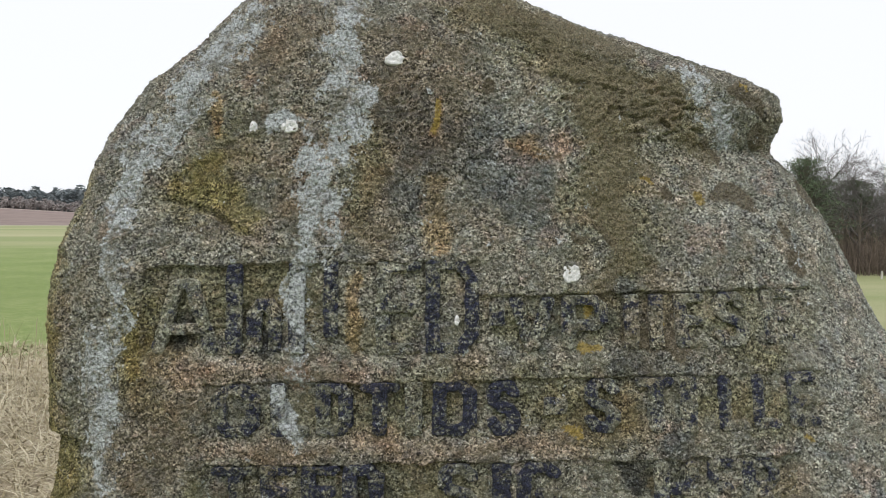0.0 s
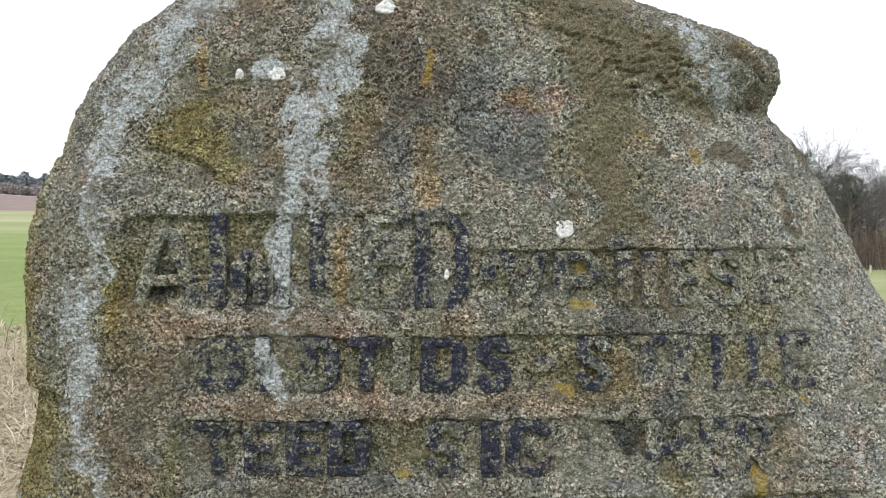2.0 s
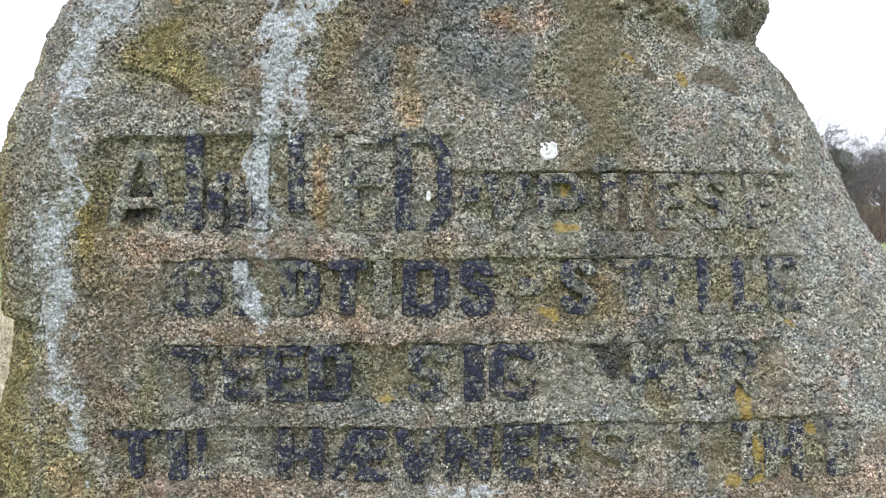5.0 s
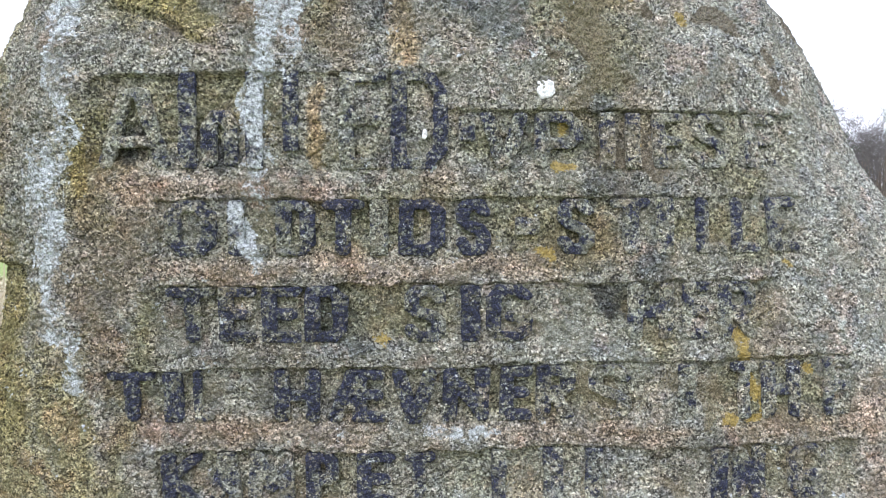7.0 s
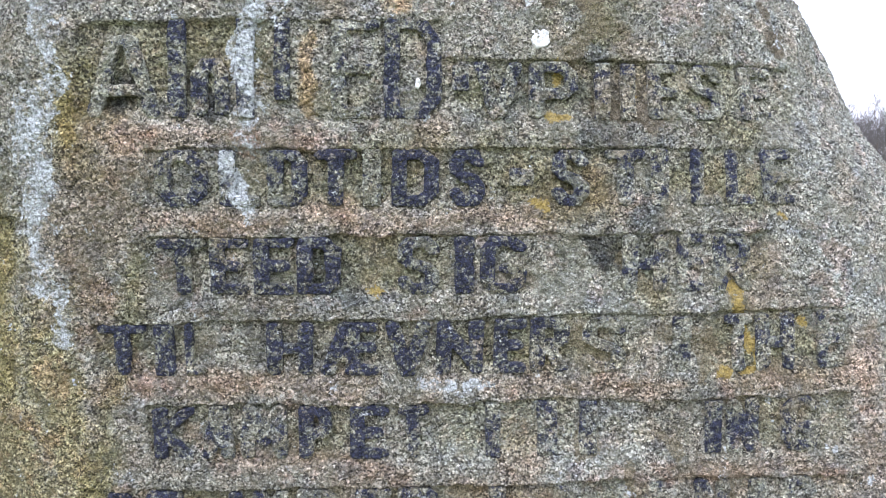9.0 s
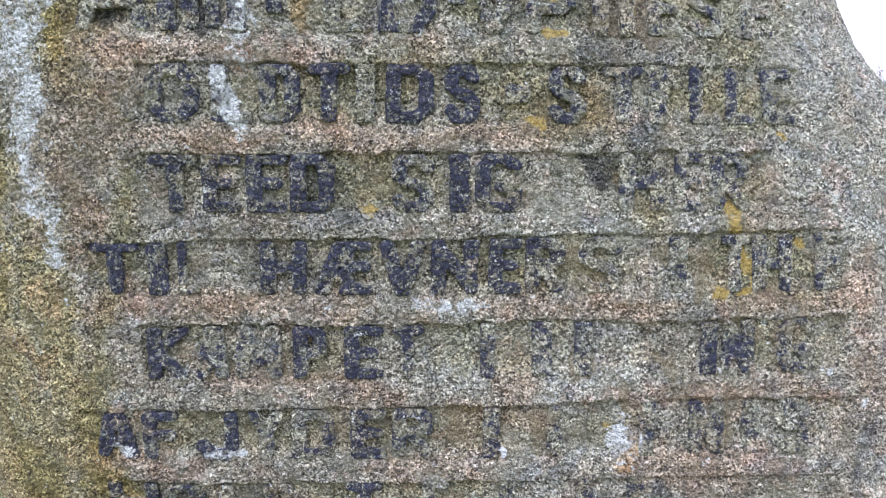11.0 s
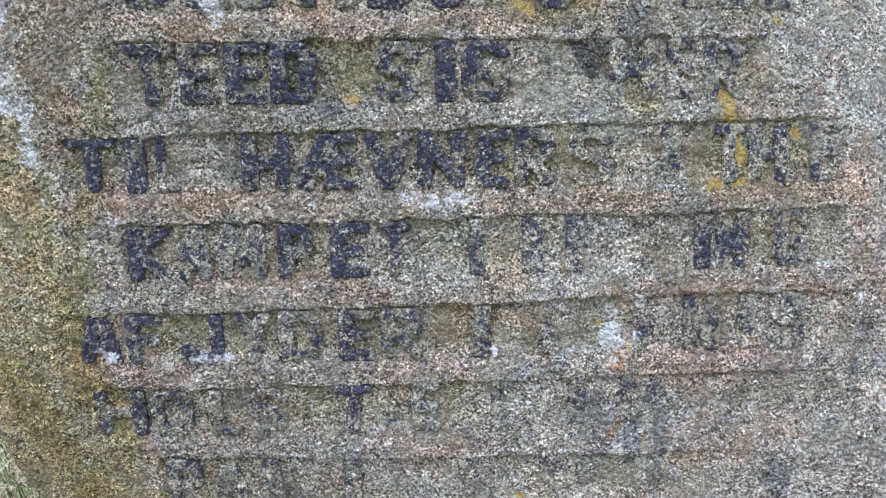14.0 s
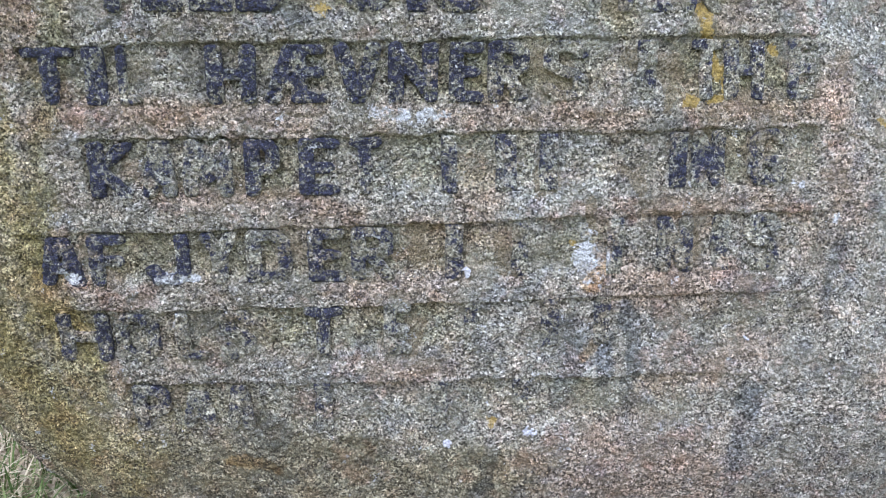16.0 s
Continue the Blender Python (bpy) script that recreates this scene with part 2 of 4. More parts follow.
# ---- ground ----
GROUND_Z = -0.15


def ground_height(x, y):
    """Flat round the stone; a field that climbs to a far hill on one side and dips to a wood on the other."""
    x, y = np.asarray(x, float), np.asarray(y, float)
    side = ease(-0.25, 0.2, x / np.maximum(np.abs(y), 1.0))
    slope = 1 + 2.4 * (np.clip(-x / np.maximum(np.abs(y), 1.0), 0.4, 0.75) - 0.53)
    climb = 3.95 * ease(30, 205, y) ** 1.2 + 9.0 * slope * ease(190, 370, y) + 20 * ease(350, 900, y)
    dip = -0.78 * ease(8, 46, y)
    mound = 0.14 * np.exp(-((x + 4.5) ** 2 / 8 + (y - 8.5) ** 2 / 6))
    return GROUND_Z + climb * (1 - side) + dip * side + mound


def spread(lo, hi, fine, count):
    """Lines that lie close together near the stone and far apart towards the horizon."""
    u = np.linspace(-1, 1, count)
    s = np.sinh(u * 7.0) / np.sinh(7.0)
    return np.where(s < 0, -s * lo, s * hi)


def build_ground():
    xs, ys = spread(-2500, 2500, 0.2, 190), np.unique(np.concatenate([spread(-1200, 3000, 0.2, 190) + 3, np.arange(196, 212, 1.0), np.arange(310, 385, 1.5)]))
    X, Y = np.meshgrid(xs, ys)
    x, y = X.ravel(), Y.ravel()
    z = ground_height(x, y)
    near = np.hypot(x, y - 4) < 30
    z = z + np.where(near, 0.03 * value_noise(np.stack([x, y, 0 * x], 1), 1.3), 0)
    n, m = len(ys), len(xs)
    i = np.arange(n * m).reshape(n, m)
    faces = np.stack([i[:-1, :-1], i[:-1, 1:], i[1:, 1:], i[1:, :-1]], -1).reshape(-1, 4)
    ob = mesh_object("ground", np.stack([x, y, z], 1), faces, GROUND)
    tagged(ob, "open green pasture with dead straw grass round the stone", "ground", kind="structure")
    side = x / np.maximum(y, 1.0)
    masks = {"straw": np.maximum(ease(4.6, 1.6, np.hypot(x - 0.4, y - 2.4)), ease(13.5, 9.5, y) * ease(1.0, 4.0, y) * ease(0.1, -0.25, side) * ease(-16, -9, x)),
             "far_grass": np.maximum(ease(45, 120, y) * (side < 0.1) * (1 - ease(200, 205, y)), 0.85 * ease(0.15, 0.3, side) * ease(6, 14, y)),
             "track": 0.7 * ease(0.2, 0.0, side) * ((np.abs(y - 204) < 2.4) | (np.abs(y - 349 - 0.1 * x) < 3)),
             "plough": ease(203, 207, y) * ease(0.25, 0.0, side) * (1 - ease(700, 900, y))}
    for name, v in masks.items():
        a = ob.data.attributes.new(name, "FLOAT", "POINT")
        a.data.foreach_set("value", v.astype(np.float32))
    return ob


build_ground()

# ---- the memorial stone ----
CUT = [  # z, front y, x of one edge, x of the other, depth and squareness of the two edges
    (-0.30, 1.86, -0.52, 1.44, 0.30, 2.4, 0.40, 3.0),
    (-0.15, 1.82, -0.73, 1.52, 0.30, 2.4, 0.42, 3.2),
    (-0.02, 1.785, -0.90, 1.56, 0.30, 2.6, 0.45, 3.6),
    (0.10, 1.758, -1.00, 1.57, 0.32, 2.8, 0.45, 4.0),
    (0.22, 1.735, -1.065, 1.57, 0.33, 3.0, 0.45, 4.2),
    (0.40, 1.712, -1.095, 1.555, 0.34, 3.2, 0.45, 4.2),
    (0.70, 1.700, -1.085, 1.52, 0.34, 3.4, 0.45, 4.2),
    (1.00, 1.690, -1.06, 1.43, 0.34, 3.2, 0.45, 4.0),
    (1.20, 1.680, -1.03, 1.38, 0.34, 3.0, 0.48, 3.8),
    (1.40, 1.680, -1.0, 1.32, 0.35, 3.0, 0.50, 3.2),
    (1.55, 1.688, -0.985, 1.24, 0.35, 3.0, 0.50, 2.5),
    (1.67, 1.698, -0.975, 1.195, 0.35, 3.0, 0.50, 2.3),
    (1.78, 1.715, -0.96, 1.155, 0.35, 3.0, 0.50, 2.2),
    (1.88, 1.748, -0.925, 1.105, 0.35, 3.0, 0.50, 2.1),
    (1.96, 1.768, -0.91, 1.04, 0.35, 3.0, 0.50, 2.1),
    (2.02, 1.785, -0.885, 0.965, 0.35, 3.0, 0.46, 2.1),
    (2.06, 1.795, -0.865, 0.955, 0.35, 3.0, 0.44, 2.4),
    (2.13, 1.813, -0.825, 0.99, 0.35, 3.0, 0.42, 2.6),
    (2.19, 1.830, -0.79, 0.985, 0.33, 2.8, 0.40, 2.6),
    (2.24, 1.848, -0.74, 0.885, 0.32, 2.6, 0.38, 2.4),
    (2.29, 1.870, -0.70, 0.74, 0.30, 2.5, 0.36, 2.3),
    (2.34, 1.900, -0.66, 0.58, 0.28, 2.5, 0.34, 2.2),
    (2.40, 1.945, -0.61, 0.39, 0.26, 2.5, 0.30, 2.2),
    (2.45, 2.00, -0.565, 0.28, 0.24, 2.5, 0.26, 2.2),
    (2.50, 2.09, -0.50, 0.22, 0.2, 2.5, 0.2, 2.2),
    (2.535, 2.2, -0.40, 0.10, 0.08, 2.5, 0.08, 2.2),
]
COLS, BACK, STEP = 860, 70, 0.0027

# rows of writing: band ends, top and foot of the sunk band at both ends
BANDS = [(-0.69, 0.085, 1.724, 1.742, 1.522, 1.527), (0.08, 0.93, 1.660, 1.669, 1.527, 1.535), (-0.54, 0.905, 1.460, 1.476, 1.338, 1.344),
         (-0.545, 0.83, 1.276, 1.288, 1.146, 1.152), (-0.68, 1.03, 1.080, 1.114, 0.962, 0.975), (-0.57, 1.03, 0.893, 0.917, 0.765, 0.788),
         (-0.75, 1.07, 0.689, 0.736, 0.572, 0.602), (-0.715, 1.01, 0.505, 0.556, 0.378, 0.43), (-0.55, 0.90, 0.322, 0.357, 0.19, 0.23)]


def sunk(x, z, jitter):
    """How far a place of the face is cut back round the letters: a sharp upper edge, a soft foot."""
    out = np.zeros_like(x)
    for k, (x0, x1, ta, tb, ba, bb) in enumerate(BANDS):
        u = (x - x0) / (x1 - x0)
        top, foot = ta + (tb - ta) * u + 0.006 * jitter, ba + (bb - ba) * u + 0.012 * jitter
        m = ease(top, top - 0.005, z) * (0.25 + 0.75 * ease(foot - 0.012, foot + 0.04, z)) * ease(foot - 0.022, foot - 0.006, z)
        m *= ease(x0 - 0.006, x0 + 0.002, x + 0.006 * jitter) * ease(x1 + 0.02, x1 - 0.02, x)
        out = np.maximum(out, m * (0.018 if k < 6 else 0.016 if k < 7 else 0.015) * (1 - 0.3 * ease(0.3, 0.9, u) * (k != 1)) * (0.78 + 0.22 * np.sin(19 * x + 1.7 * k) * np.sin(7 * x + k)))
    return out


def build_face():
    t = np.array(CUT)
    z0 = np.linspace(t[0, 0], t[-1, 0], 4000)
    y0 = np.interp(z0, t[:, 0], t[:, 1])
    ker = np.hanning(61)
    ker /= ker.sum()

    def smooth(v, w=None):
        w = ker if w is None else w
        h = len(w) // 2
        return np.convolve(np.pad(v, h, mode="reflect", reflect_type="odd"), w, "valid")

    y0 = smooth(y0, np.hanning(121) / np.hanning(121).sum())
    arc = np.concatenate([[0], np.cumsum(np.hypot(np.diff(z0), np.diff(y0)))])
    rows = int(arc[-1] / STEP)
    zz = np.interp(np.linspace(0, arc[-1], rows), arc, z0)
    col = [np.interp(zz, z0, smooth(np.interp(z0, t[:, 0], t[:, c]))) for c in range(1, 8)]
    yf = np.interp(zz, z0, y0)
    _, xl, xr, dl, pl, dr, pr = col
    xc = np.interp(zz, (-0.3, 1.9, 2.2, 2.53), (0.12, 0.12, 0.0, -0.14))
    twist = np.clip(0.11 * (zz - 1.0), -0.09, 0.07)
    P = np.zeros((rows, COLS + BACK, 3))
    S = np.concatenate([-np.cos(np.linspace(0, np.pi, 1500))])
    for r in range(rows):
        x = xc[r] + np.where(S < 0, S * (xc[r] - xl[r]), S * (xr[r] - xc[r]))
        d, p = np.where(S < 0, dl[r], dr[r]), np.where(S < 0, pl[r], pr[r])
        y = yf[r] + twist[r] * (x - 0.1) + d * (1 - np.maximum(1 - np.abs(S) ** p, 0) ** (1 / p))
        a = np.concatenate([[0], np.cumsum(np.hypot(np.diff(x), np.diff(y)))])
        q = np.linspace(0, a[-1], COLS)
        P[r, :COLS, 0], P[r, :COLS, 1] = np.interp(q, a, x), np.interp(q, a, y)
        b = np.linspace(0, np.pi, BACK + 2)[1:-1]
        c = np.cos(b)
        mid, half = (x[0] + x[-1]) / 2, (x[-1] - x[0]) / 2
        P[r, COLS:, 0] = mid + half * np.sign(c) * np.abs(c) ** 0.8
        thick = 0.75 * min(1, 0.15 + half / 0.9)
        P[r, COLS:, 1] = np.interp(P[r, COLS:, 0], (x[0], x[-1]), (y[0], y[-1])) + thick * np.sin(b) ** 0.8
        P[r, :, 2] = zz[r]
    return P


def normals(P):
    a = np.roll(P, -1, 1) - np.roll(P, 1, 1)
    b = np.gradient(P, axis=0)
    n = np.cross(a, b)
    return n / np.maximum(np.linalg.norm(n, axis=2, keepdims=True), 1e-9)


def swell(q):
    """The large unevenness of the boulder."""
    return 0.016 * value_noise(q, 3.1) + 0.007 * value_noise(q + 5, 9.0)


TURNED = np.array(Euler((0.61, 0.83, 0.47)).to_matrix())


def grains(q, scale):
    """Rounded grains packed together: 0 at a grain's middle, near 1 in the gaps."""
    p = q * scale
    i = np.floor(p - 0.5).astype(int)
    best = np.full(len(p), 9.0)
    for dx in (0, 1):
        for dy in (0, 1):
            for dz in (0, 1):
                c = i + np.array((dx, dy, dz))
                a, b, d = (c & 63).T
                away = p - c - 0.5 - 0.7 * (np.stack([LATTICE[a, b, d], LATTICE[b, d, a], LATTICE[d, a, b]], 1) - 0.5)
                best = np.minimum(best, (away ** 2).sum(1))
    return np.sqrt(best)


def grain(q):
    """Pitted, crumbly surface of packed grains, coarser on the untouched upper part."""
    coarse = 1 + 0.3 * ease(1.72, 1.84, q[:, 2]) + 0.1 * ease(-0.62, -0.75, q[:, 0]) * ease(2.0, 1.6, q[:, 2])
    q = q @ TURNED
    heads = 0.0085 * (0.55 - np.minimum(grains(q, 92), 0.95)) + 0.004 * (0.5 - np.minimum(grains(q + 3, 150), 0.95))
    crease = 0.0045 * np.minimum(np.abs(value_noise(q + 7, 44)) * 2.6, 0.8) - 0.002
    return coarse * (heads + crease) + 0.004 * value_noise(q + 9, 28)


LINES = {  # growths and stains along lines: (width, x z, x z, ...)
    "pale": [(0.045, -0.25, 2.44, -0.25, 2.3, -0.24, 2.18, -0.245, 2.08, -0.285, 1.96, -0.29, 1.86, -0.29, 1.78), (0.024, -0.318, 1.76, -0.33, 1.6, -0.335, 1.49),
             (0.018, -0.37, 1.44, -0.36, 1.37, -0.33, 1.33), (0.05, -0.50, 2.34, -0.62, 2.15, -0.70, 2.02), (0.034, -0.70, 2.02, -0.77, 1.86, -0.75, 1.78), (0.026, -0.755, 1.74, -0.755, 1.62),
             (0.035, -0.765, 1.58, -0.79, 1.38, -0.79, 1.3), (0.024, -0.79, 1.3, -0.775, 1.12, -0.765, 1.04), (0.03, 0.62, 2.2, 0.70, 2.1, 0.75, 2.06),
             (0.02, -0.40, 2.06, -0.2, 2.05), (0.014, -0.65, 0.60, -0.63, 0.59), (0.010, -0.43, 0.585, -0.36, 0.59), (0.02, 0.05, 0.95, 0.09, 0.94), (0.014, 0.13, 0.94, 0.2, 0.945), (0.032, 0.515, 0.645, 0.515, 0.615)],
    "olive": [(0.10, 0.12, 2.40, 0.32, 2.22, 0.42, 2.06, 0.42, 1.8), (0.06, 0.32, 2.25, 0.62, 2.1), (0.07, -0.5, 2.02, -0.57, 1.90), (0.10, -1.0, 1.5, -0.98, 1.0), (0.06, -0.9, 0.5, -0.72, 0.12),
              (0.06, -0.72, 1.6, -0.71, 1.45), (0.05, -0.2, 2.0, -0.18, 1.85), (0.1, -0.5, 0.1, 0.3, 0.08)],
    "lime": [(0.16, -1.02, 1.2, -0.97, 0.7, -0.88, 0.3, -0.70, 0.1), (0.05, -0.80, 1.02, -0.74, 0.6, -0.62, 0.3), (0.016, -0.715, 1.60, -0.71, 1.48), (0.06, -0.98, 1.7, -1.0, 1.3), (0.035, -0.58, 1.93, -0.46, 1.84), (0.05, -0.97, 1.95, -0.97, 1.7), (0.02, -0.53, 1.99, -0.55, 1.96)],
    "rust": [(0.13, -0.10, 2.2, -0.05, 2.1), (0.05, -0.33, 2.03, -0.35, 1.9), (0.08, -0.4, 2.3, -0.42, 2.2), (0.04, -0.15, 1.9, -0.13, 1.78), (0.09, -0.6, 1.48, -0.68, 1.3), (0.05, 0.14, 0.70, 0.15, 0.64), (0.05, 0.26, 0.8, 0.28, 0.7), (0.05, -0.68, 1.15, -0.68, 1.05), (0.05, 0.33, 1.38, 0.45, 1.36)],
    "slate": [(0.075, 0.08, 2.02, 0.2, 1.9), (0.06, -0.08, 2.08, -0.05, 1.9), (0.05, 0.43, 1.65, 0.45, 1.5), (0.03, 0.54, 1.35, 0.54, 1.2), (0.018, 0.555, 0.53, 0.555, 0.34), (0.015, 0.625, 0.52, 0.635, 0.21), (0.022, 0.905, 0.31, 0.90, 0.12),
              (0.018, 0.29, 0.18, 0.29, 0.04), (0.015, 1.08, 0.66, 1.07, 0.5), (0.016, 0.56, 1.47, 0.565, 1.3), (0.03, -0.17, 1.2, -0.1, 1.14), (0.03, -0.21, 0.23, -0.21, 0.08), (0.02, 0.25, 1.62, 0.24, 1.53), (0.03, 0.5, 0.45, 0.45, 0.3)],
    "ochre": [(0.022, -0.2, 1.70, -0.2, 1.55), (0.010, -0.01, 2.12, -0.02, 2.04), (0.03, -0.005, 1.91, -0.005, 1.77), (0.03, -0.28, 2.0, -0.29, 1.96), (0.016, -0.55, 2.13, -0.53, 2.05), (0.014, 0.52, 0.42, 0.5, 0.4), (0.02, 0.55, 0.6, 0.52, 0.57), (0.02, -0.30, 0.12, -0.2, 0.09), (0.02, 0.18, 2.02, 0.22, 2.0)],
    "gold": [(0.015, 0.733, 1.158, 0.745, 1.115, 0.755, 1.075), (0.017, 0.75, 1.07, 0.775, 1.03), (0.010, 0.715, 0.978, 0.735, 0.976), (0.010, 0.768, 0.978, 0.785, 0.978), (0.011, 0.895, 1.082, 0.905, 1.07), (0.008, 0.79, 1.03, 0.79, 0.99),
             (0.013, 0.335, 1.655, 0.347, 1.61), (0.011, 0.335, 1.533, 0.36, 1.528), (0.011, 0.292, 1.345, 0.303, 1.343), (0.011, -0.052, 1.153, -0.048, 1.153), (0.009, 0.855, 1.325, 0.868, 1.318), (0.007, 0.50, 1.925, 0.525, 1.918),
             (0.008, 0.63, 1.91, 0.655, 1.885), (0.006, 0.30, 0.25, 0.30, 0.23), (0.007, 0.52, 1.60, 0.53, 1.60), (0.007, 0.48, 0.665, 0.485, 0.66), (0.006, 1.20, 0.93, 1.21, 0.925), (0.008, 0.78, 2.19, 0.80, 2.18), (0.008, -0.015, 2.12, -0.02, 2.05)],
    "skin": [(0.05, 0.08, 2.44, 0.25, 2.31, 0.40, 2.21, 0.58, 2.11), (0.07, 0.36, 2.18, 0.43, 1.98), (0.035, 0.43, 1.98, 0.41, 1.76), (0.02, 0.62, 2.05, 0.68, 2.0), (0.03, 0.28, 2.36, 0.5, 2.27),
             (0.03, 0.40, 1.05, 0.46, 1.0), (0.022, 0.60, 1.07, 0.67, 1.04), (0.02, 0.40, 0.83, 0.42, 0.78), (0.018, 0.12, 0.70, 0.14, 0.63), (0.016, 0.66, 1.02, 0.67, 0.97), (0.02, 0.36, 1.63, 0.39, 1.72), (0.02, 0.50, 1.20, 0.55, 1.16),
             (0.014, 0.60, 0.82, 0.62, 0.79), (0.02, 0.72, 0.69, 0.73, 0.63), (0.016, 0.30, 0.69, 0.32, 0.62), (0.012, 0.52, 0.74, 0.53, 0.70), (0.02, 0.10, 0.48, 0.11, 0.43), (0.016, 0.78, 0.90, 0.82, 0.87)],
    "moss": [(0.05, 0.28, 1.62, 0.45, 1.58), (0.05, 0.66, 1.58, 0.75, 1.5), (0.04, 0.5, 1.23, 0.56, 1.16), (0.05, 0.02, 1.42, -0.1, 1.4), (0.06, 0.2, 1.42, 0.4, 1.38), (0.025, -0.56, 1.24, -0.72, 0.6), (0.04, 0.15, 1.6, 0.2, 1.55), (0.03, -0.73, 0.5, -0.62, 0.4), (0.06, 0.72, 1.04, 0.9, 1.0), (0.05, 0.6, 1.4, 0.8, 1.38)],
    "pink": [(0.03, -0.55, 1.305, 0.3, 1.31), (0.03, 0.2, 0.935, 0.6, 0.93), (0.03, -0.65, 0.94, -0.1, 0.935), (0.03, -0.4, 0.755, 0.0, 0.75), (0.03, 0.6, 0.74, 1.0, 0.74), (0.07, 1.08, 0.95, 1.1, 0.75), (0.04, -0.7, 0.57, -0.55, 0.565), (0.03, -0.05, 0.57, 0.15, 0.565), (0.05, 0.7, 0.32, 0.9, 0.4), (0.05, 0.05, 0.36, 0.2, 0.38),
             (0.10, 0.5, 0.12, 0.8, 0.1), (0.03, -0.6, 1.49, -0.2, 1.50), (0.03, 0.15, 2.0, 0.3, 2.02), (0.03, 0.75, 0.95, 1.0, 0.94), (0.05, 0.55, 0.57, 0.8, 0.56)],
    "grey": [(0.22, 1.1, 1.8, 1.3, 1.3), (0.2, 1.35, 1.2, 1.45, 0.6), (0.16, 1.3, 0.6, 1.35, 0.1), (0.15, 0.7, 1.95, 0.95, 1.7), (0.12, 0.2, 2.1, 0.3, 1.9), (0.16, 0.0, 0.35, 0.9, 0.3), (0.12, 0.95, 1.4, 1.1, 1.0), (0.1, 0.25, 1.15, 0.5, 1.1), (0.1, 0.2, 0.6, 0.5, 0.6), (0.08, 0.1, 0.82, 0.5, 0.78)],
    "bark": [(0.022, 0.71, 1.90, 0.77, 1.86), (0.014, 0.86, 1.81, 0.87, 1.79), (0.018, 0.88, 1.73, 0.89, 1.70), (0.015, 0.68, 2.03, 0.71, 2.0), (0.020, 1.0, 1.92, 1.04, 1.87), (0.020, 0.84, 2.08, 0.87, 2.06), (0.034, 0.54, 1.53, 0.47, 1.56), (0.020, 0.75, 2.17, 0.84, 2.14), (0.014, 0.1, 2.17, 0.1, 2.16), (0.011, 0.31, 1.8, 0.32, 1.79), (0.014, 0.37, 1.80, 0.38, 1.79), (0.014, 0.56, 1.90, 0.56, 1.90)],
    "black": [(0.03, -0.62, 1.57, -0.56, 1.6), (0.02, -0.42, 1.6, -0.4, 1.55), (0.03, 0.42, 1.25, 0.5, 1.22)],
}


def line_mask(x, z, width, *pts):
    """1 on the line, falling to 0 at twice its width."""
    p = np.array(pts).reshape(-1, 2)
    lo, hi = p.min(0) - 2 * width, p.max(0) + 2 * width
    near = np.nonzero((x > lo[0]) & (x < hi[0]) & (z > lo[1]) & (z < hi[1]))[0]
    nx, nz = x[near], z[near]
    best = np.full(len(near), 1e9)
    for (ax, az), (bx, bz) in zip(p[:-1], p[1:]):
        dx, dz = bx - ax, bz - az
        t = np.clip(((nx - ax) * dx + (nz - az) * dz) / max(dx * dx + dz * dz, 1e-9), 0, 1)
        best = np.minimum(best, np.hypot(nx - ax - t * dx, nz - az - t * dz))
    out = np.zeros(len(x))
    out[near] = np.clip(1 - 0.5 * best / width, 0, 1)
    return out


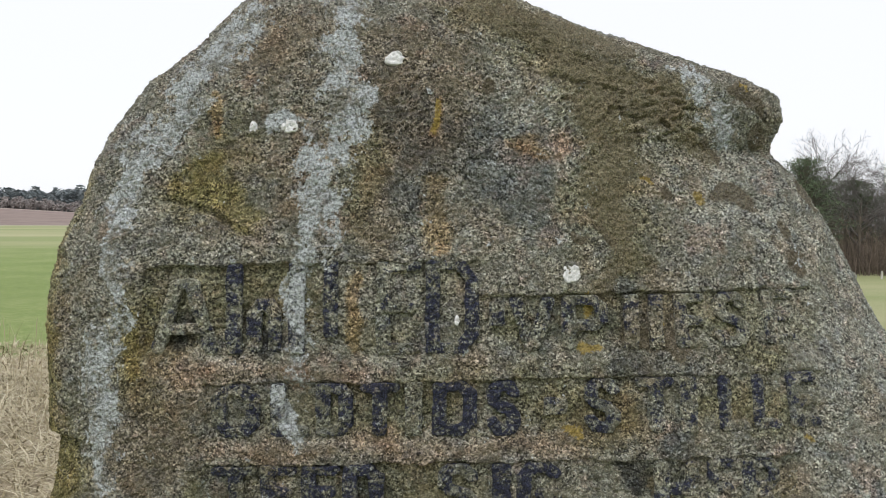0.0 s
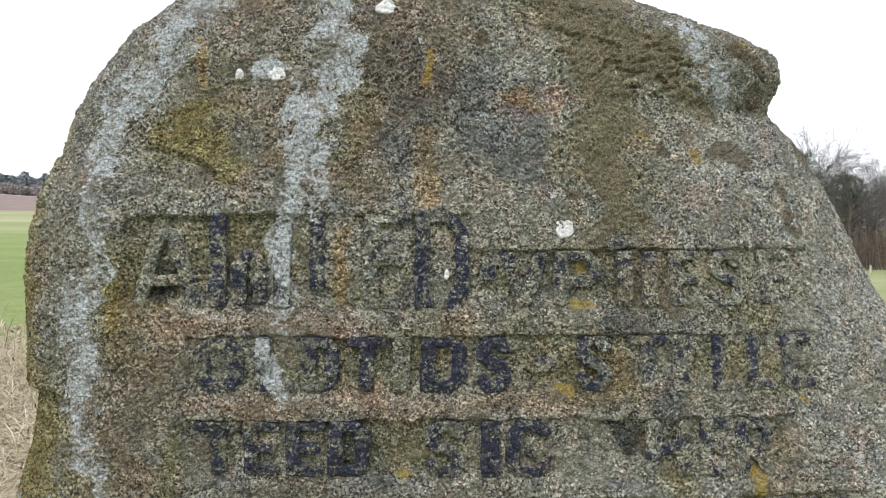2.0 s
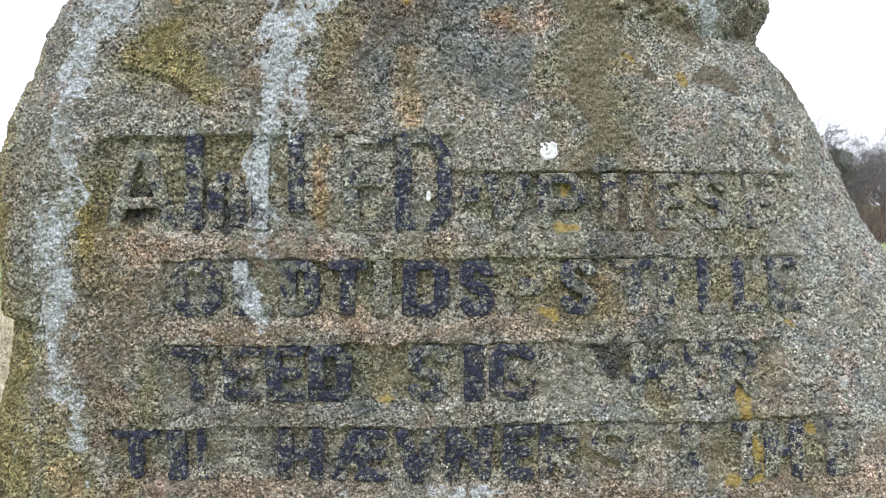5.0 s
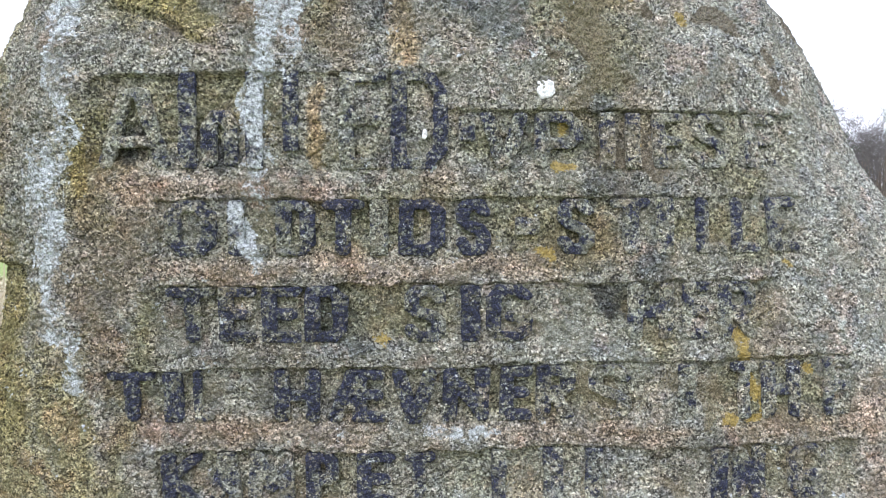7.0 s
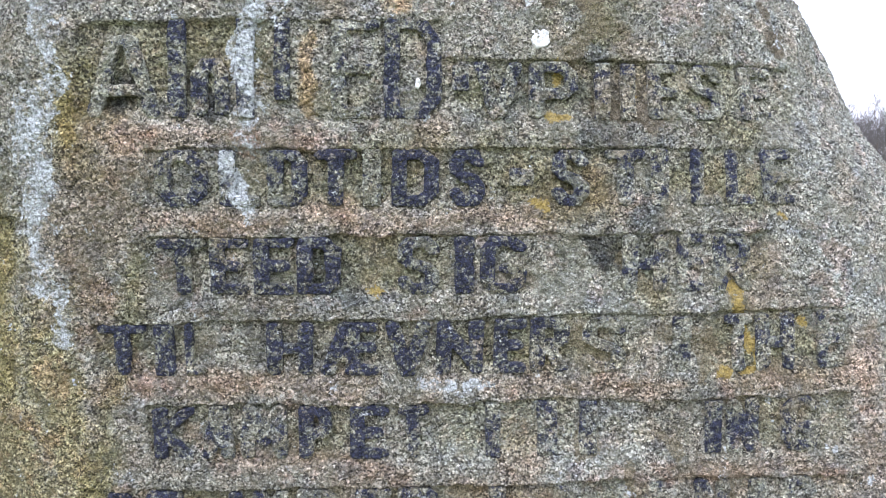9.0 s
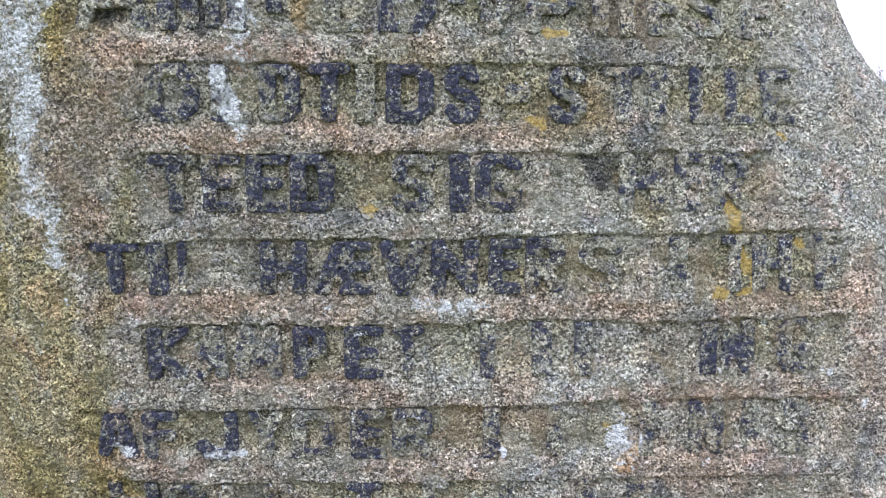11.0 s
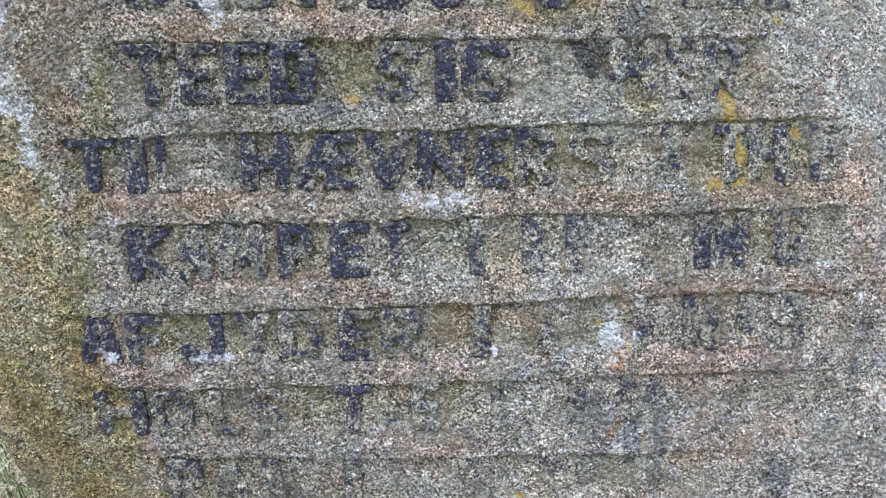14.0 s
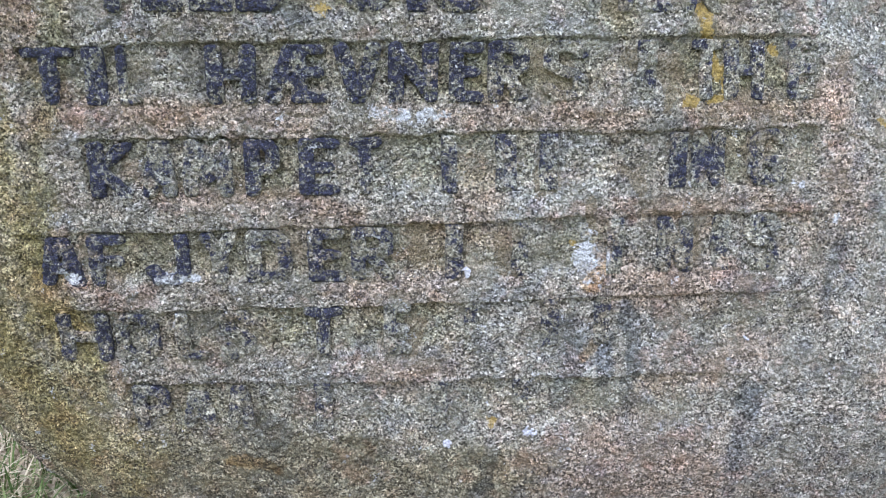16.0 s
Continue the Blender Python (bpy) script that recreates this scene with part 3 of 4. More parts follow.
def build_stone():
    P = build_face()
    N = normals(P)
    rows, cols = P.shape[:2]
    q = P.reshape(-1, 3)
    P = P + N * swell(q).reshape(rows, cols, 1)
    low = P.copy()
    x, z = P[..., 0].ravel(), P[..., 2].ravel()
    front = np.zeros((rows, cols), bool)
    front[:, :COLS] = True
    front = front.ravel()
    jit = value_noise(q + 2, 22) + 0.6 * value_noise(q, 60)
    cut = np.where(front, sunk(x, z, jit), 0)
    # a few cracks and a ledge on the flank
    ledge = 0.028 * ease(1.317, 1.300, z) * ease(-0.85, -0.89, x) * ease(1.0, 1.25, z)
    wave = 0.008 * value_noise(q + 3, 16)
    crack = 0.016 * line_mask(x, z + wave, 0.007, -0.66, 1.88, -0.55, 1.85, -0.47, 1.81, -0.42, 1.79) * front
    flake = random.Random(17)
    for _ in range(90):         # short splits in the peeling skin near the top
        down = flake.random()
        cx, cz = 0.14 + 0.45 * down + flake.gauss(0, 0.05), 2.36 - 0.27 * down + flake.gauss(0, 0.05)
        dx, dz = flake.uniform(0.006, 0.02), flake.uniform(-0.008, 0.004)
        crack = np.maximum(crack, 0.013 * line_mask(x, z + wave, 0.004, cx - dx, cz - dz, cx + dx, cz + dz) * front)
    crack = crack + 0.006 * line_mask(x, z, 0.005, 1.04, 0.86, 1.12, 0.89, 1.2, 0.86) * front
    P = P + N * (grain(q) - cut - ledge - crack).reshape(rows, cols, 1)
    i = np.arange(rows * cols).reshape(rows, cols)
    j = np.roll(i, -1, 1)
    faces = np.stack([i[:-1], j[:-1], j[1:], i[1:]], -1).reshape(-1, 4)
    me = bpy.data.meshes.new("stone_body")
    verts = P.reshape(-1, 3)
    me.vertices.add(len(verts))
    me.vertices.foreach_set("co", verts.astype(np.float32).ravel())
    cap = [i[-1, :][::1].tolist(), i[0, ::-1].tolist()]
    loops = np.concatenate([faces.ravel(), cap[0], cap[1]]).astype(np.int32)
    start = np.concatenate([np.arange(len(faces)) * 4, [len(faces) * 4, len(faces) * 4 + cols]]).astype(np.int32)
    me.loops.add(len(loops))
    me.loops.foreach_set("vertex_index", loops)
    me.polygons.add(len(start))
    me.polygons.foreach_set("loop_start", start)
    me.update(calc_edges=True)
    me.validate()
    me.polygons.foreach_set("use_smooth", np.ones(len(me.polygons), bool))
    me.materials.append(STONE)
    wob2 = 0.014 * value_noise(q + 6, 8) + 0.010 * value_noise(q + 8, 25)
    wob = 0.016 * value_noise(q + 1, 8) + 0.012 * value_noise(q + 4, 25)
    for name, lines in LINES.items():
        v = np.zeros(len(x))
        for line in lines:
            far = 1 + 22 * line[0]
            v = np.maximum(v, line_mask(x + wob * far, z + wob2 * far, *line))
        if name == "moss":
            v = np.maximum(v, np.clip(cut / 0.013, 0, 1) * (0.5 + 0.45 * value_noise(q, 6)))
        a = me.attributes.new(name, "FLOAT", "POINT")
        a.data.foreach_set("value", v.astype(np.float32))
    return me, low


def sampler(low):
    """y of the uncut face at places (x, z), from its rows."""
    zs = low[:, COLS // 2, 2]

    def face(x, z):
        x, z = np.atleast_1d(x), np.atleast_1d(z)
        r = np.clip(np.searchsorted(zs, z), 0, len(zs) - 1)
        out = np.empty(len(x))
        for k in np.unique(r):
            m = r == k
            row = low[k, 4:COLS - 4]
            out[m] = np.interp(x[m], row[:, 0], row[:, 1])
        return out
    return face


stone_thing = tagged(new("memorial_stone"), "huge upright granite boulder with raised weathered inscription and lichen", "memorial stone")
stone_mesh, LOW = build_stone()
stone_body = new("boulder", stone_mesh)
stone_body.parent = stone_thing
face_y = sampler(LOW)


def relief(name, mask, x0, z0, cell, material, parent, proud=0.0, rough=1.0, skirt=0.022, label="", coat=None):
    """A low worn relief on the face, from the cells that it covers (rows upwards)."""
    h, w = mask.shape
    pad = np.zeros((h + 2, w + 2), bool)
    pad[1:-1, 1:-1] = mask
    node = pad[:-1, :-1] | pad[1:, :-1] | pad[:-1, 1:] | pad[1:, 1:]
    ids = -np.ones(node.shape, int)
    ids[node] = np.arange(node.sum())
    gz, gx = np.nonzero(node)
    px, pz = gx * cell, gz * cell
    r, c = np.nonzero(mask)
    faces = np.stack([ids[r, c], ids[r, c + 1], ids[r + 1, c + 1], ids[r + 1, c]], 1)
    pairs = {}
    for f in faces.tolist():
        for a, b in zip(f, f[1:] + f[:1]):
            if (b, a) in pairs:
                del pairs[(b, a)]
            else:
                pairs[(a, b)] = 1
    rim = list(pairs)
    if not rim:
        return None
    a, b = np.array(rim).T
    for _ in range(3):      # round the rim
        sx, sz, n = np.zeros(len(px)), np.zeros(len(px)), np.zeros(len(px))
        for u, v in ((a, b), (b, a)):
            np.add.at(sx, u, px[v]), np.add.at(sz, u, pz[v]), np.add.at(n, u, 1)
        on = n > 0
        px = np.where(on, 0.5 * px + 0.5 * sx / np.maximum(n, 1), px)
        pz = np.where(on, 0.5 * pz + 0.5 * sz / np.maximum(n, 1), pz)
    X, Z = x0 + px, z0 + pz
    covered = coat(X, Z) if coat else None
    Y = face_y(X, Z)
    q = np.stack([X, Y, Z], 1)
    X = X + 0.0022 * rough * value_noise(q + 2, 45)
    Z = Z + 0.0022 * rough * value_noise(q + 6, 45)
    Y = Y - proud - rough * grain(q)
    edge = np.zeros(len(X))
    edge[np.unique(a)] = 1
    Y = Y + edge * min(0.0025, 0.6 * skirt)
    top = np.stack([X, Y, Z], 1)
    used, inv = np.unique(a, return_inverse=True)
    low_rim = top[used] + np.array([0, skirt, 0])
    where = dict(zip(used.tolist(), range(len(top), len(top) + len(used))))
    sides = [(v, u, where[u], where[v]) for u, v in rim]
    ob = mesh_object(name, np.concatenate([top, low_rim]), faces.tolist() + sides, material, parent, label)
    if coat:
        growth = np.zeros(len(X))
        for line in LINES["pale"]:
            growth = np.maximum(growth, line_mask(X, Z, *line))
        for key, v in (("coat", covered), ("pale", growth)):
            ob.data.attributes.new(key, "FLOAT", "POINT").data.foreach_set("value", np.concatenate([v, v[used]]).astype(np.float32))
    return ob


# ---- the inscription ----
D_BOW = ((0, 0), (0, 1), (0.7, 1), (1, 0.82), (1, 0.18), (0.7, 0), (0, 0))
STROKES = {  # the lines of each block letter, in its own box
    "A": [((0, 0), (0.36, 1), (0.64, 1), (1, 0)), ((0.15, 0.32), (0.85, 0.32))],
    "D": [D_BOW],
    "E": [((0, 0), (0, 1)), ((0, 1), (1, 1)), ((0, 0.5), (0.85, 0.5)), ((0, 0), (1, 0))],
    "F": [((0, 0), (0, 1)), ((0, 1), (1, 1)), ((0, 0.48), (0.85, 0.48))],
    "G": [((1, 0.86), (0.75, 1), (0.25, 1), (0, 0.8), (0, 0.2), (0.25, 0), (0.75, 0), (1, 0.12), (1, 0.42)), ((0.6, 0.42), (1, 0.42))],
    "H": [((0, 0), (0, 1)), ((1, 0), (1, 1)), ((0, 0.5), (1, 0.5))],
    "I": [((0.5, 0), (0.5, 1))],
    "J": [((1, 1), (1, 0.2), (0.75, 0), (0.25, 0), (0, 0.25))],
    "K": [((0, 0), (0, 1)), ((1, 1), (0.1, 0.5), (1, 0))],
    "L": [((0, 1), (0, 0)), ((0, 0), (1, 0))],
    "M": [((0, 0), (0.08, 1), (0.5, 0.3), (0.92, 1), (1, 0))],
    "N": [((0, 0), (0, 1), (1, 0), (1, 1))],
    "O": [((0.28, 0), (0, 0.22), (0, 0.78), (0.28, 1), (0.72, 1), (1, 0.78), (1, 0.22), (0.72, 0), (0.28, 0))],
    "P": [((0, 0), (0, 1)), ((0, 1), (0.75, 1), (1, 0.88), (1, 0.56), (0.75, 0.45), (0, 0.45))],
    "R": [((0, 0), (0, 1)), ((0, 1), (0.75, 1), (1, 0.88), (1, 0.6), (0.75, 0.5), (0, 0.5)), ((0.4, 0.5), (1, 0))],
    "S": [((1, 0.84), (0.75, 1), (0.25, 1), (0, 0.85), (0, 0.66), (0.25, 0.54), (0.75, 0.46), (1, 0.34), (1, 0.15), (0.75, 0), (0.25, 0), (0, 0.16))],
    "T": [((0, 1), (1, 1)), ((0.5, 0), (0.5, 1))],
    "V": [((0, 1), (0.45, 0), (0.55, 0), (1, 1))],
    "Y": [((0, 1), (0.5, 0.48), (1, 1)), ((0.5, 0), (0.5, 0.48))],
    "Æ": [((0, 0), (0.4, 1), (1, 1)), ((0.58, 1), (0.58, 0), (1, 0)), ((0.2, 0.3), (0.58, 0.3)), ((0.58, 0.52), (0.95, 0.52))],
    "arch": [((0, 0), (0, 0.7), (0.3, 1), (0.7, 1), (1, 0.7), (1, 0))],
    "-": [((0, 0.5), (1, 0.5))],
    "|": [((0.5, 0), (0.5, 1))],
}


def letter(ch, x0, x1, z0, z1, left):
    """A raised block letter. left: how much of the paint is left, 0 to 9, in thirds from the top row down."""
    cell = 0.003
    wide, high = x1 - x0, z1 - z0
    upright, level = min(0.031, 0.40 * wide), min(0.022, 0.9 * high)
    if ch in "I|-":
        upright, level = wide, high
    w, h = max(3, round(wide / cell)), max(3, round(high / cell))
    gz, gx = np.mgrid[0:h, 0:w]
    px, pz = (gx + 0.5) * cell, (gz + 0.5) * cell
    mask = np.full((h, w), ch in "I|-")
    for stroke in STROKES[ch] if ch not in "I|-" else ():
        pts = [(upright / 2 + a * (wide - upright), level / 2 + b * (high - level)) for a, b in stroke]
        for (ax, az), (bx, bz) in zip(pts[:-1], pts[1:]):
            dx, dz = bx - ax, bz - az
            t = np.clip(((px - ax) * dx + (pz - az) * dz) / max(dx * dx + dz * dz, 1e-9), 0, 1)
            mask |= np.hypot(np.abs(px - ax - t * dx) / upright, np.abs(pz - az - t * dz) / level) < 0.54
    grid = np.array([int(c) for c in (left * 9 if len(left) == 1 else left)]).reshape(3, 3)[::-1] / 9

    def coat(X, Z):
        u, v = np.clip((X - x0) / wide * 3 - 0.5, 0, 2), np.clip((Z - z0) / high * 3 - 0.5, 0, 2)
        i, j = np.minimum(u.astype(int), 1), np.minimum(v.astype(int), 1)
        a, b = u - i, v - j
        return (grid[j, i] * (1 - a) + grid[j, i + 1] * a) * (1 - b) + (grid[j + 1, i] * (1 - a) + grid[j + 1, i + 1] * a) * b

    much = grid.mean()
    label = "bare weathered granite letter" if much < 0.28 else "letter with worn black paint" if much < 0.5 else "letter in flaking black paint" if much < 0.75 else "letter in thick black paint"
    relief("letter" if ch not in ("|", "arch") else "carved_stroke", mask, x0, z0, cell, PAINT, stone_thing, proud=0.0025 * much - 0.001, label=label, coat=coat)


# each row: foot and top at its two ends, then the characters with their ends and the paint that is left
INSCRIPTION = [
    ((1.525, 1.727, 1.527, 1.740), [("A", -0.666, -0.510, "011133212", 1.525, 1.695), ("|", -0.492, -0.457, "888121466"), ("arch", -0.444, -0.365, "454565454", 1.531, 1.652), ("|", -0.350, -0.314, "555777656"),
                                    ("|", -0.272, -0.238, "777666766", 1.565, 1.742), ("E", -0.152, -0.048, "233222222"), ("D", -0.04, 0.082, "446848736")]),
    ((1.529, 1.652, 1.534, 1.664), [("-", 0.105, 0.141, "3", 1.588, 1.645), ("V", 0.153, 0.258, "655443111"), ("P", 0.275, 0.384, "533434211"), ("|", 0.422, 0.458, "555222111"), ("|", 0.482, 0.516, "333222111"),
                                    ("E", 0.545, 0.620, "322322211"), ("S", 0.640, 0.730, "222353211"), ("E", 0.775, 0.870, "333222222")]),
    ((1.338, 1.458, 1.345, 1.471), [("O", -0.522, -0.413, "546556546"), ("L", -0.390, -0.302, "621611422"), ("D", -0.288, -0.204, "666458247"), ("T", -0.190, -0.096, "999373282"), ("I", -0.086, -0.046, "332222222"), ("D", -0.025, 0.076, "999989999"),
                                    ("S", 0.099, 0.177, "988788888"), ("-", 0.230, 0.284, "233", 1.385, 1.425), ("S", 0.325, 0.408, "554454662"), ("T", 0.446, 0.536, "456264142"), ("I", 0.548, 0.586, "444333222"),
                                    ("L", 0.640, 0.712, "833832522"), ("L", 0.725, 0.793, "833833633"), ("E", 0.815, 0.893, "444343333")]),
    ((1.147, 1.270, 1.153, 1.282), [("T", -0.526, -0.423, "654383181"), ("E", -0.417, -0.332, "456654655"), ("E", -0.322, -0.235, "888766765"), ("D", -0.228, -0.135, "888989988"), ("S", -0.013, 0.080, "444443556"), ("I", 0.112, 0.153, "9"),
                                    ("G", 0.168, 0.269, "988845466"), ("H", 0.484, 0.585, "181462222"), ("E", 0.607, 0.671, "455354233"), ("R", 0.691, 0.785, "653442222")]),
    ((0.963, 1.080, 0.974, 1.104), [("T", -0.671, -0.563, "999494292"), ("I", -0.545, -0.504, "777555888"), ("L", -0.480, -0.436, "644744433"), ("H", -0.300, -0.199, "646667636"), ("Æ", -0.181, -0.054, "877865766"), ("V", -0.039, 0.060, "946685484"),
                                    ("N", 0.073, 0.178, "868777555"), ("E", 0.201, 0.274, "777774766"), ("R", 0.283, 0.369, "654543533"), ("S", 0.399, 0.495, "222222222"), ("|", 0.60, 0.642, "122122211"), ("T", 0.717, 0.786, "322132131"),
                                    ("H", 0.793, 0.890, "535554434"), ("E", 0.945, 1.012, "322322322")]),
    ((0.768, 0.889, 0.787, 0.912), [("K", -0.560, -0.469, "957985987"), ("A", -0.450, -0.377, "252454433"), ("M", -0.365, -0.259, "322333344"), ("P", -0.235, -0.159, "877854722"), ("E", -0.119, -0.033, "999952988"), ("T", -0.012, 0.056, "898383262"),
                                    ("|", 0.184, 0.218, "333455666"), ("|", 0.302, 0.347, "544444333"), ("|", 0.398, 0.438, "555333222"), ("I", 0.680, 0.718, "555777999"), ("N", 0.731, 0.806, "333676343"), ("G", 0.860, 0.950, "544453344")]),
    ((0.569, 0.684, 0.600, 0.728), [("A", -0.698, -0.598, "888979879"), ("F", -0.585, -0.502, "777654732"), ("J", -0.462, -0.365, "009539899"), ("Y", -0.340, -0.262, "434252131"), ("D", -0.243, -0.143, "333345333"), ("E", -0.109, -0.027, "575887766"),
                                    ("R", -0.014, 0.080, "456543433"), ("|", 0.192, 0.230, "454343666"), ("|", 0.338, 0.374, "333222222"), ("|", 0.55, 0.585, "233222222"), ("N", 0.665, 0.745, "343333222"), ("|", 0.79, 0.83, "333222222"), ("S", 0.86, 0.945, "222333222")]),
    ((0.376, 0.498, 0.428, 0.546), [("H", -0.692, -0.570, "626437527"), ("O", -0.558, -0.452, "444344333"), ("L", -0.414, -0.345, "322222222"), ("S", -0.316, -0.235, "333333222"), ("T", -0.125, -0.038, "666252151"), ("E", 0.055, 0.119, "333322222"),
                                    ("|", 0.235, 0.27, "222222111"), ("|", 0.41, 0.45, "333333444"), ("|", 0.53, 0.565, "444444333")]),
    ((0.188, 0.314, 0.226, 0.350), [("P", -0.542, -0.451, "555334422"), ("A", -0.425, -0.343, "222333222", 0.208, 0.305), ("A", -0.322, -0.252, "334333222", 0.205, 0.322), ("|", -0.108, -0.07, "444333222"), ("|", 0.16, 0.20, "222222222"), ("|", 0.35, 0.385, "333222222")]),
]
for (foot_a, top_a, foot_b, top_b), row in INSCRIPTION:
    first, last = row[0][1], row[-1][2]
    for ch, xa, xb, left, *ends in row:
        along = (0.5 * (xa + xb) - first) / (last - first)
        low_end, high_end = ends or (foot_a + (foot_b - foot_a) * along, top_a + (top_b - top_a) * along)
        letter(ch, xa, xb, low_end, high_end, left if len(left) != 3 else left * 3)


# ---- lichen spots ----
def spot(x, z, w, h, material, seed, label):
    cell = 0.0022
    n, m = int(h * 1.5 / cell), int(w * 1.5 / cell)
    gz, gx = np.mgrid[0:n, 0:m]
    u, v = (gx + 0.5 - m / 2) * cell / (w / 2), (gz + 0.5 - n / 2) * cell / (h / 2)
    p = np.stack([gx.ravel() * cell, gz.ravel() * cell, np.full(gx.size, seed * 1.37)], 1)
    rag = 0.36 if material is WHITE_LICHEN else 1.0
    edge = rag * (0.5 * value_noise(p, 55) + 0.4 * value_noise(p, 150)).reshape(gx.shape)
    holes = value_noise(p + 3, 190).reshape(gx.shape)
    mask = (np.hypot(u, v) + edge < 0.9) & (holes < (2.0 if material is WHITE_LICHEN else 0.3))
    relief("lichen_patch", mask, x - w * 0.75, z - h * 0.75, cell, material, stone_thing, proud=0.0045 if material is WHITE_LICHEN else 0.003, rough=0.85, skirt=0.012, label=label)


SPOTS = [
    (0.300, 1.708, 0.046, 0.048, 0), (-0.362, 2.052, 0.046, 0.036, 0), (-0.447, 2.052, 0.026, 0.024, 0), (-0.205, 2.058, 0.042, 0.022, 1), (-0.116, 2.225, 0.05, 0.042, 0), (0.032, 1.603, 0.014, 0.026, 0),
    (0.24, 0.602, 0.03, 0.022, 1), (-0.735, 0.942, 0.018, 0.02, 1), (0.39, 0.208, 0.032, 0.028, 1), (0.20, 0.175, 0.026, 0.024, 1), (0.555, 0.425, 0.014, 0.014, 1), (0.885, 0.438, 0.016, 0.012, 1),
]
for n, (x, z, w, h, kind) in enumerate(SPOTS):
    spot(x, z, w, h, (WHITE_LICHEN, PALE_LICHEN)[kind], n, ("white crusty lichen", "pale grey lichen")[kind])


# ---- grass ----
def grass(name, count, area, height, lean, material, label, seed, keep, width=0.0035):
    """Many bent blades, each of three narrow faces."""
    r = np.random.RandomState(seed)
    x, y = r.uniform(area[0], area[1], count), r.uniform(area[2], area[3], count)
    ok = keep(x, y, r)
    x, y = x[ok], y[ok]
    n = len(x)
    h = r.uniform(*height, n) * (0.4 + 0.6 * ease(2.2, 5.0, y))
    a = r.uniform(0, 2 * np.pi, n)
    bend = r.uniform(*lean, n) * h
    side = a + np.pi / 2 + r.uniform(-0.5, 0.5, n)
    z = ground_height(x, y) - 0.01
    near = 0.03 * value_noise(np.stack([x, y, 0 * x], 1), 1.3)
    z = z + near
    w = width * r.uniform(0.6, 1.6, n) * (1 + 0.12 * np.maximum(y - 3, 0))
    pts = []
    for f, wf in ((0, 1.0), (0.45, 0.8), (0.8, 0.5), (1.0, 0.08)):
        cx, cy, cz = x + np.cos(a) * bend * f ** 1.7, y + np.sin(a) * bend * f ** 1.7, z + h * (f - 0.35 * f ** 2 * np.minimum(bend / h, 2.2))
        for s in (-1, 1):
            pts.append(np.stack([cx + s * w * wf * np.cos(side), cy + s * w * wf * np.sin(side), cz], 1))
    v = np.stack(pts, 1).reshape(-1, 3)
    b = np.arange(n)[:, None] * 8
    f = np.concatenate([b + np.array([[0, 1, 3, 2]]), b + np.array([[2, 3, 5, 4]]), b + np.array([[4, 5, 7, 6]])])
    ob = mesh_object(name, v, f, material)
    return tagged(ob, label, "grass", kind="stuff")


def off_stone(x, y):
    return ~((x > -0.75) & (x < 1.5) & (y > 1.85) & (y < 3.0))


grass("dead_grass", 90000, (-8.5, 3.2, 1.0, 13), (0.07, 0.24), (0.9, 2.6), DEAD_GRASS, "long matted dead straw-coloured grass round the stone", 3,
      lambda x, y, r: off_stone(x, y) & (x < 0.62 * y + 1.2) & (x > -0.85 * y - 0.4) & ((x < -0.3 * y) | (y < 3.8)) & (r.rand(len(x)) < np.where(y > 9.5, 0.45, 1.0) * ease(-8.6, -6.0, x) * np.maximum(ease(2.9, 1.3, np.hypot(x - 0.4, y - 2.4)), ease(0.0, -0.3, x / y) * ease(1.0, 3.5, y))))
grass("green_grass", 26000, (-4.2, 3.4, 1.0, 5), (0.06, 0.22), (0.3, 1.2), GREEN_GRASS, "short green grass between the dead stems", 4,
      lambda x, y, r: off_stone(x, y) & ((np.abs(x - 0.4) > 0.8)) & (value_noise(np.stack([x, y, 0 * x], 1), 1.6) > -0.2) & (r.rand(len(x)) < ease(3.6, 1.4, np.hypot(x - 0.4, y - 2.6))))
grass("green_tufts", 16000, (-2.6, 3.2, 1.5, 3.6), (0.16, 0.42), (0.3, 1.3), GREEN_GRASS, "green grass tufts at the foot of the stone", 6,
      lambda x, y, r: off_stone(x, y) & (np.abs(x - 0.37) > 0.95) & (r.rand(len(x)) < 1.3 * ease(2.9, 1.3, np.hypot(x - 0.4, y - 2.5))), 0.003)
grass("straw_tufts", 12000, (-2.6, 3.2, 1.5, 3.6), (0.16, 0.42), (0.5, 1.7), DEAD_GRASS, "pale straw tufts at the foot of the stone", 7,
      lambda x, y, r: off_stone(x, y) & (np.abs(x - 0.37) > 0.95) & (r.rand(len(x)) < 1.3 * ease(2.9, 1.3, np.hypot(x - 0.4, y - 2.5))), 0.0028)
grass("tall_stems", 260, (-8, -3.5, 6.5, 12), (0.45, 0.85), (0.15, 0.55), DEAD_GRASS, "thin tall pale grass stems in the pasture", 5,
      lambda x, y, r: (x > -0.75 * y) & (x < -0.4 * y), 0.002)


# ---- trees ----
def tube(path, radii, sides, verts, faces):
    base = len(verts)
    path = [Vector(p) for p in path]
    for k, (p, rad) in enumerate(zip(path, radii)):
        d = (path[min(k + 1, len(path) - 1)] - path[max(k - 1, 0)]).normalized()
        u = d.orthogonal().normalized()
        w = d.cross(u)
        for s in range(sides):
            a = 2 * math.pi * s / sides
            verts.append(p + (u * math.cos(a) + w * math.sin(a)) * rad)
    for k in range(len(path) - 1):
        for s in range(sides):
            i, j = base + k * sides + s, base + k * sides + (s + 1) % sides
            faces.append((i, j, j + sides, i + sides))


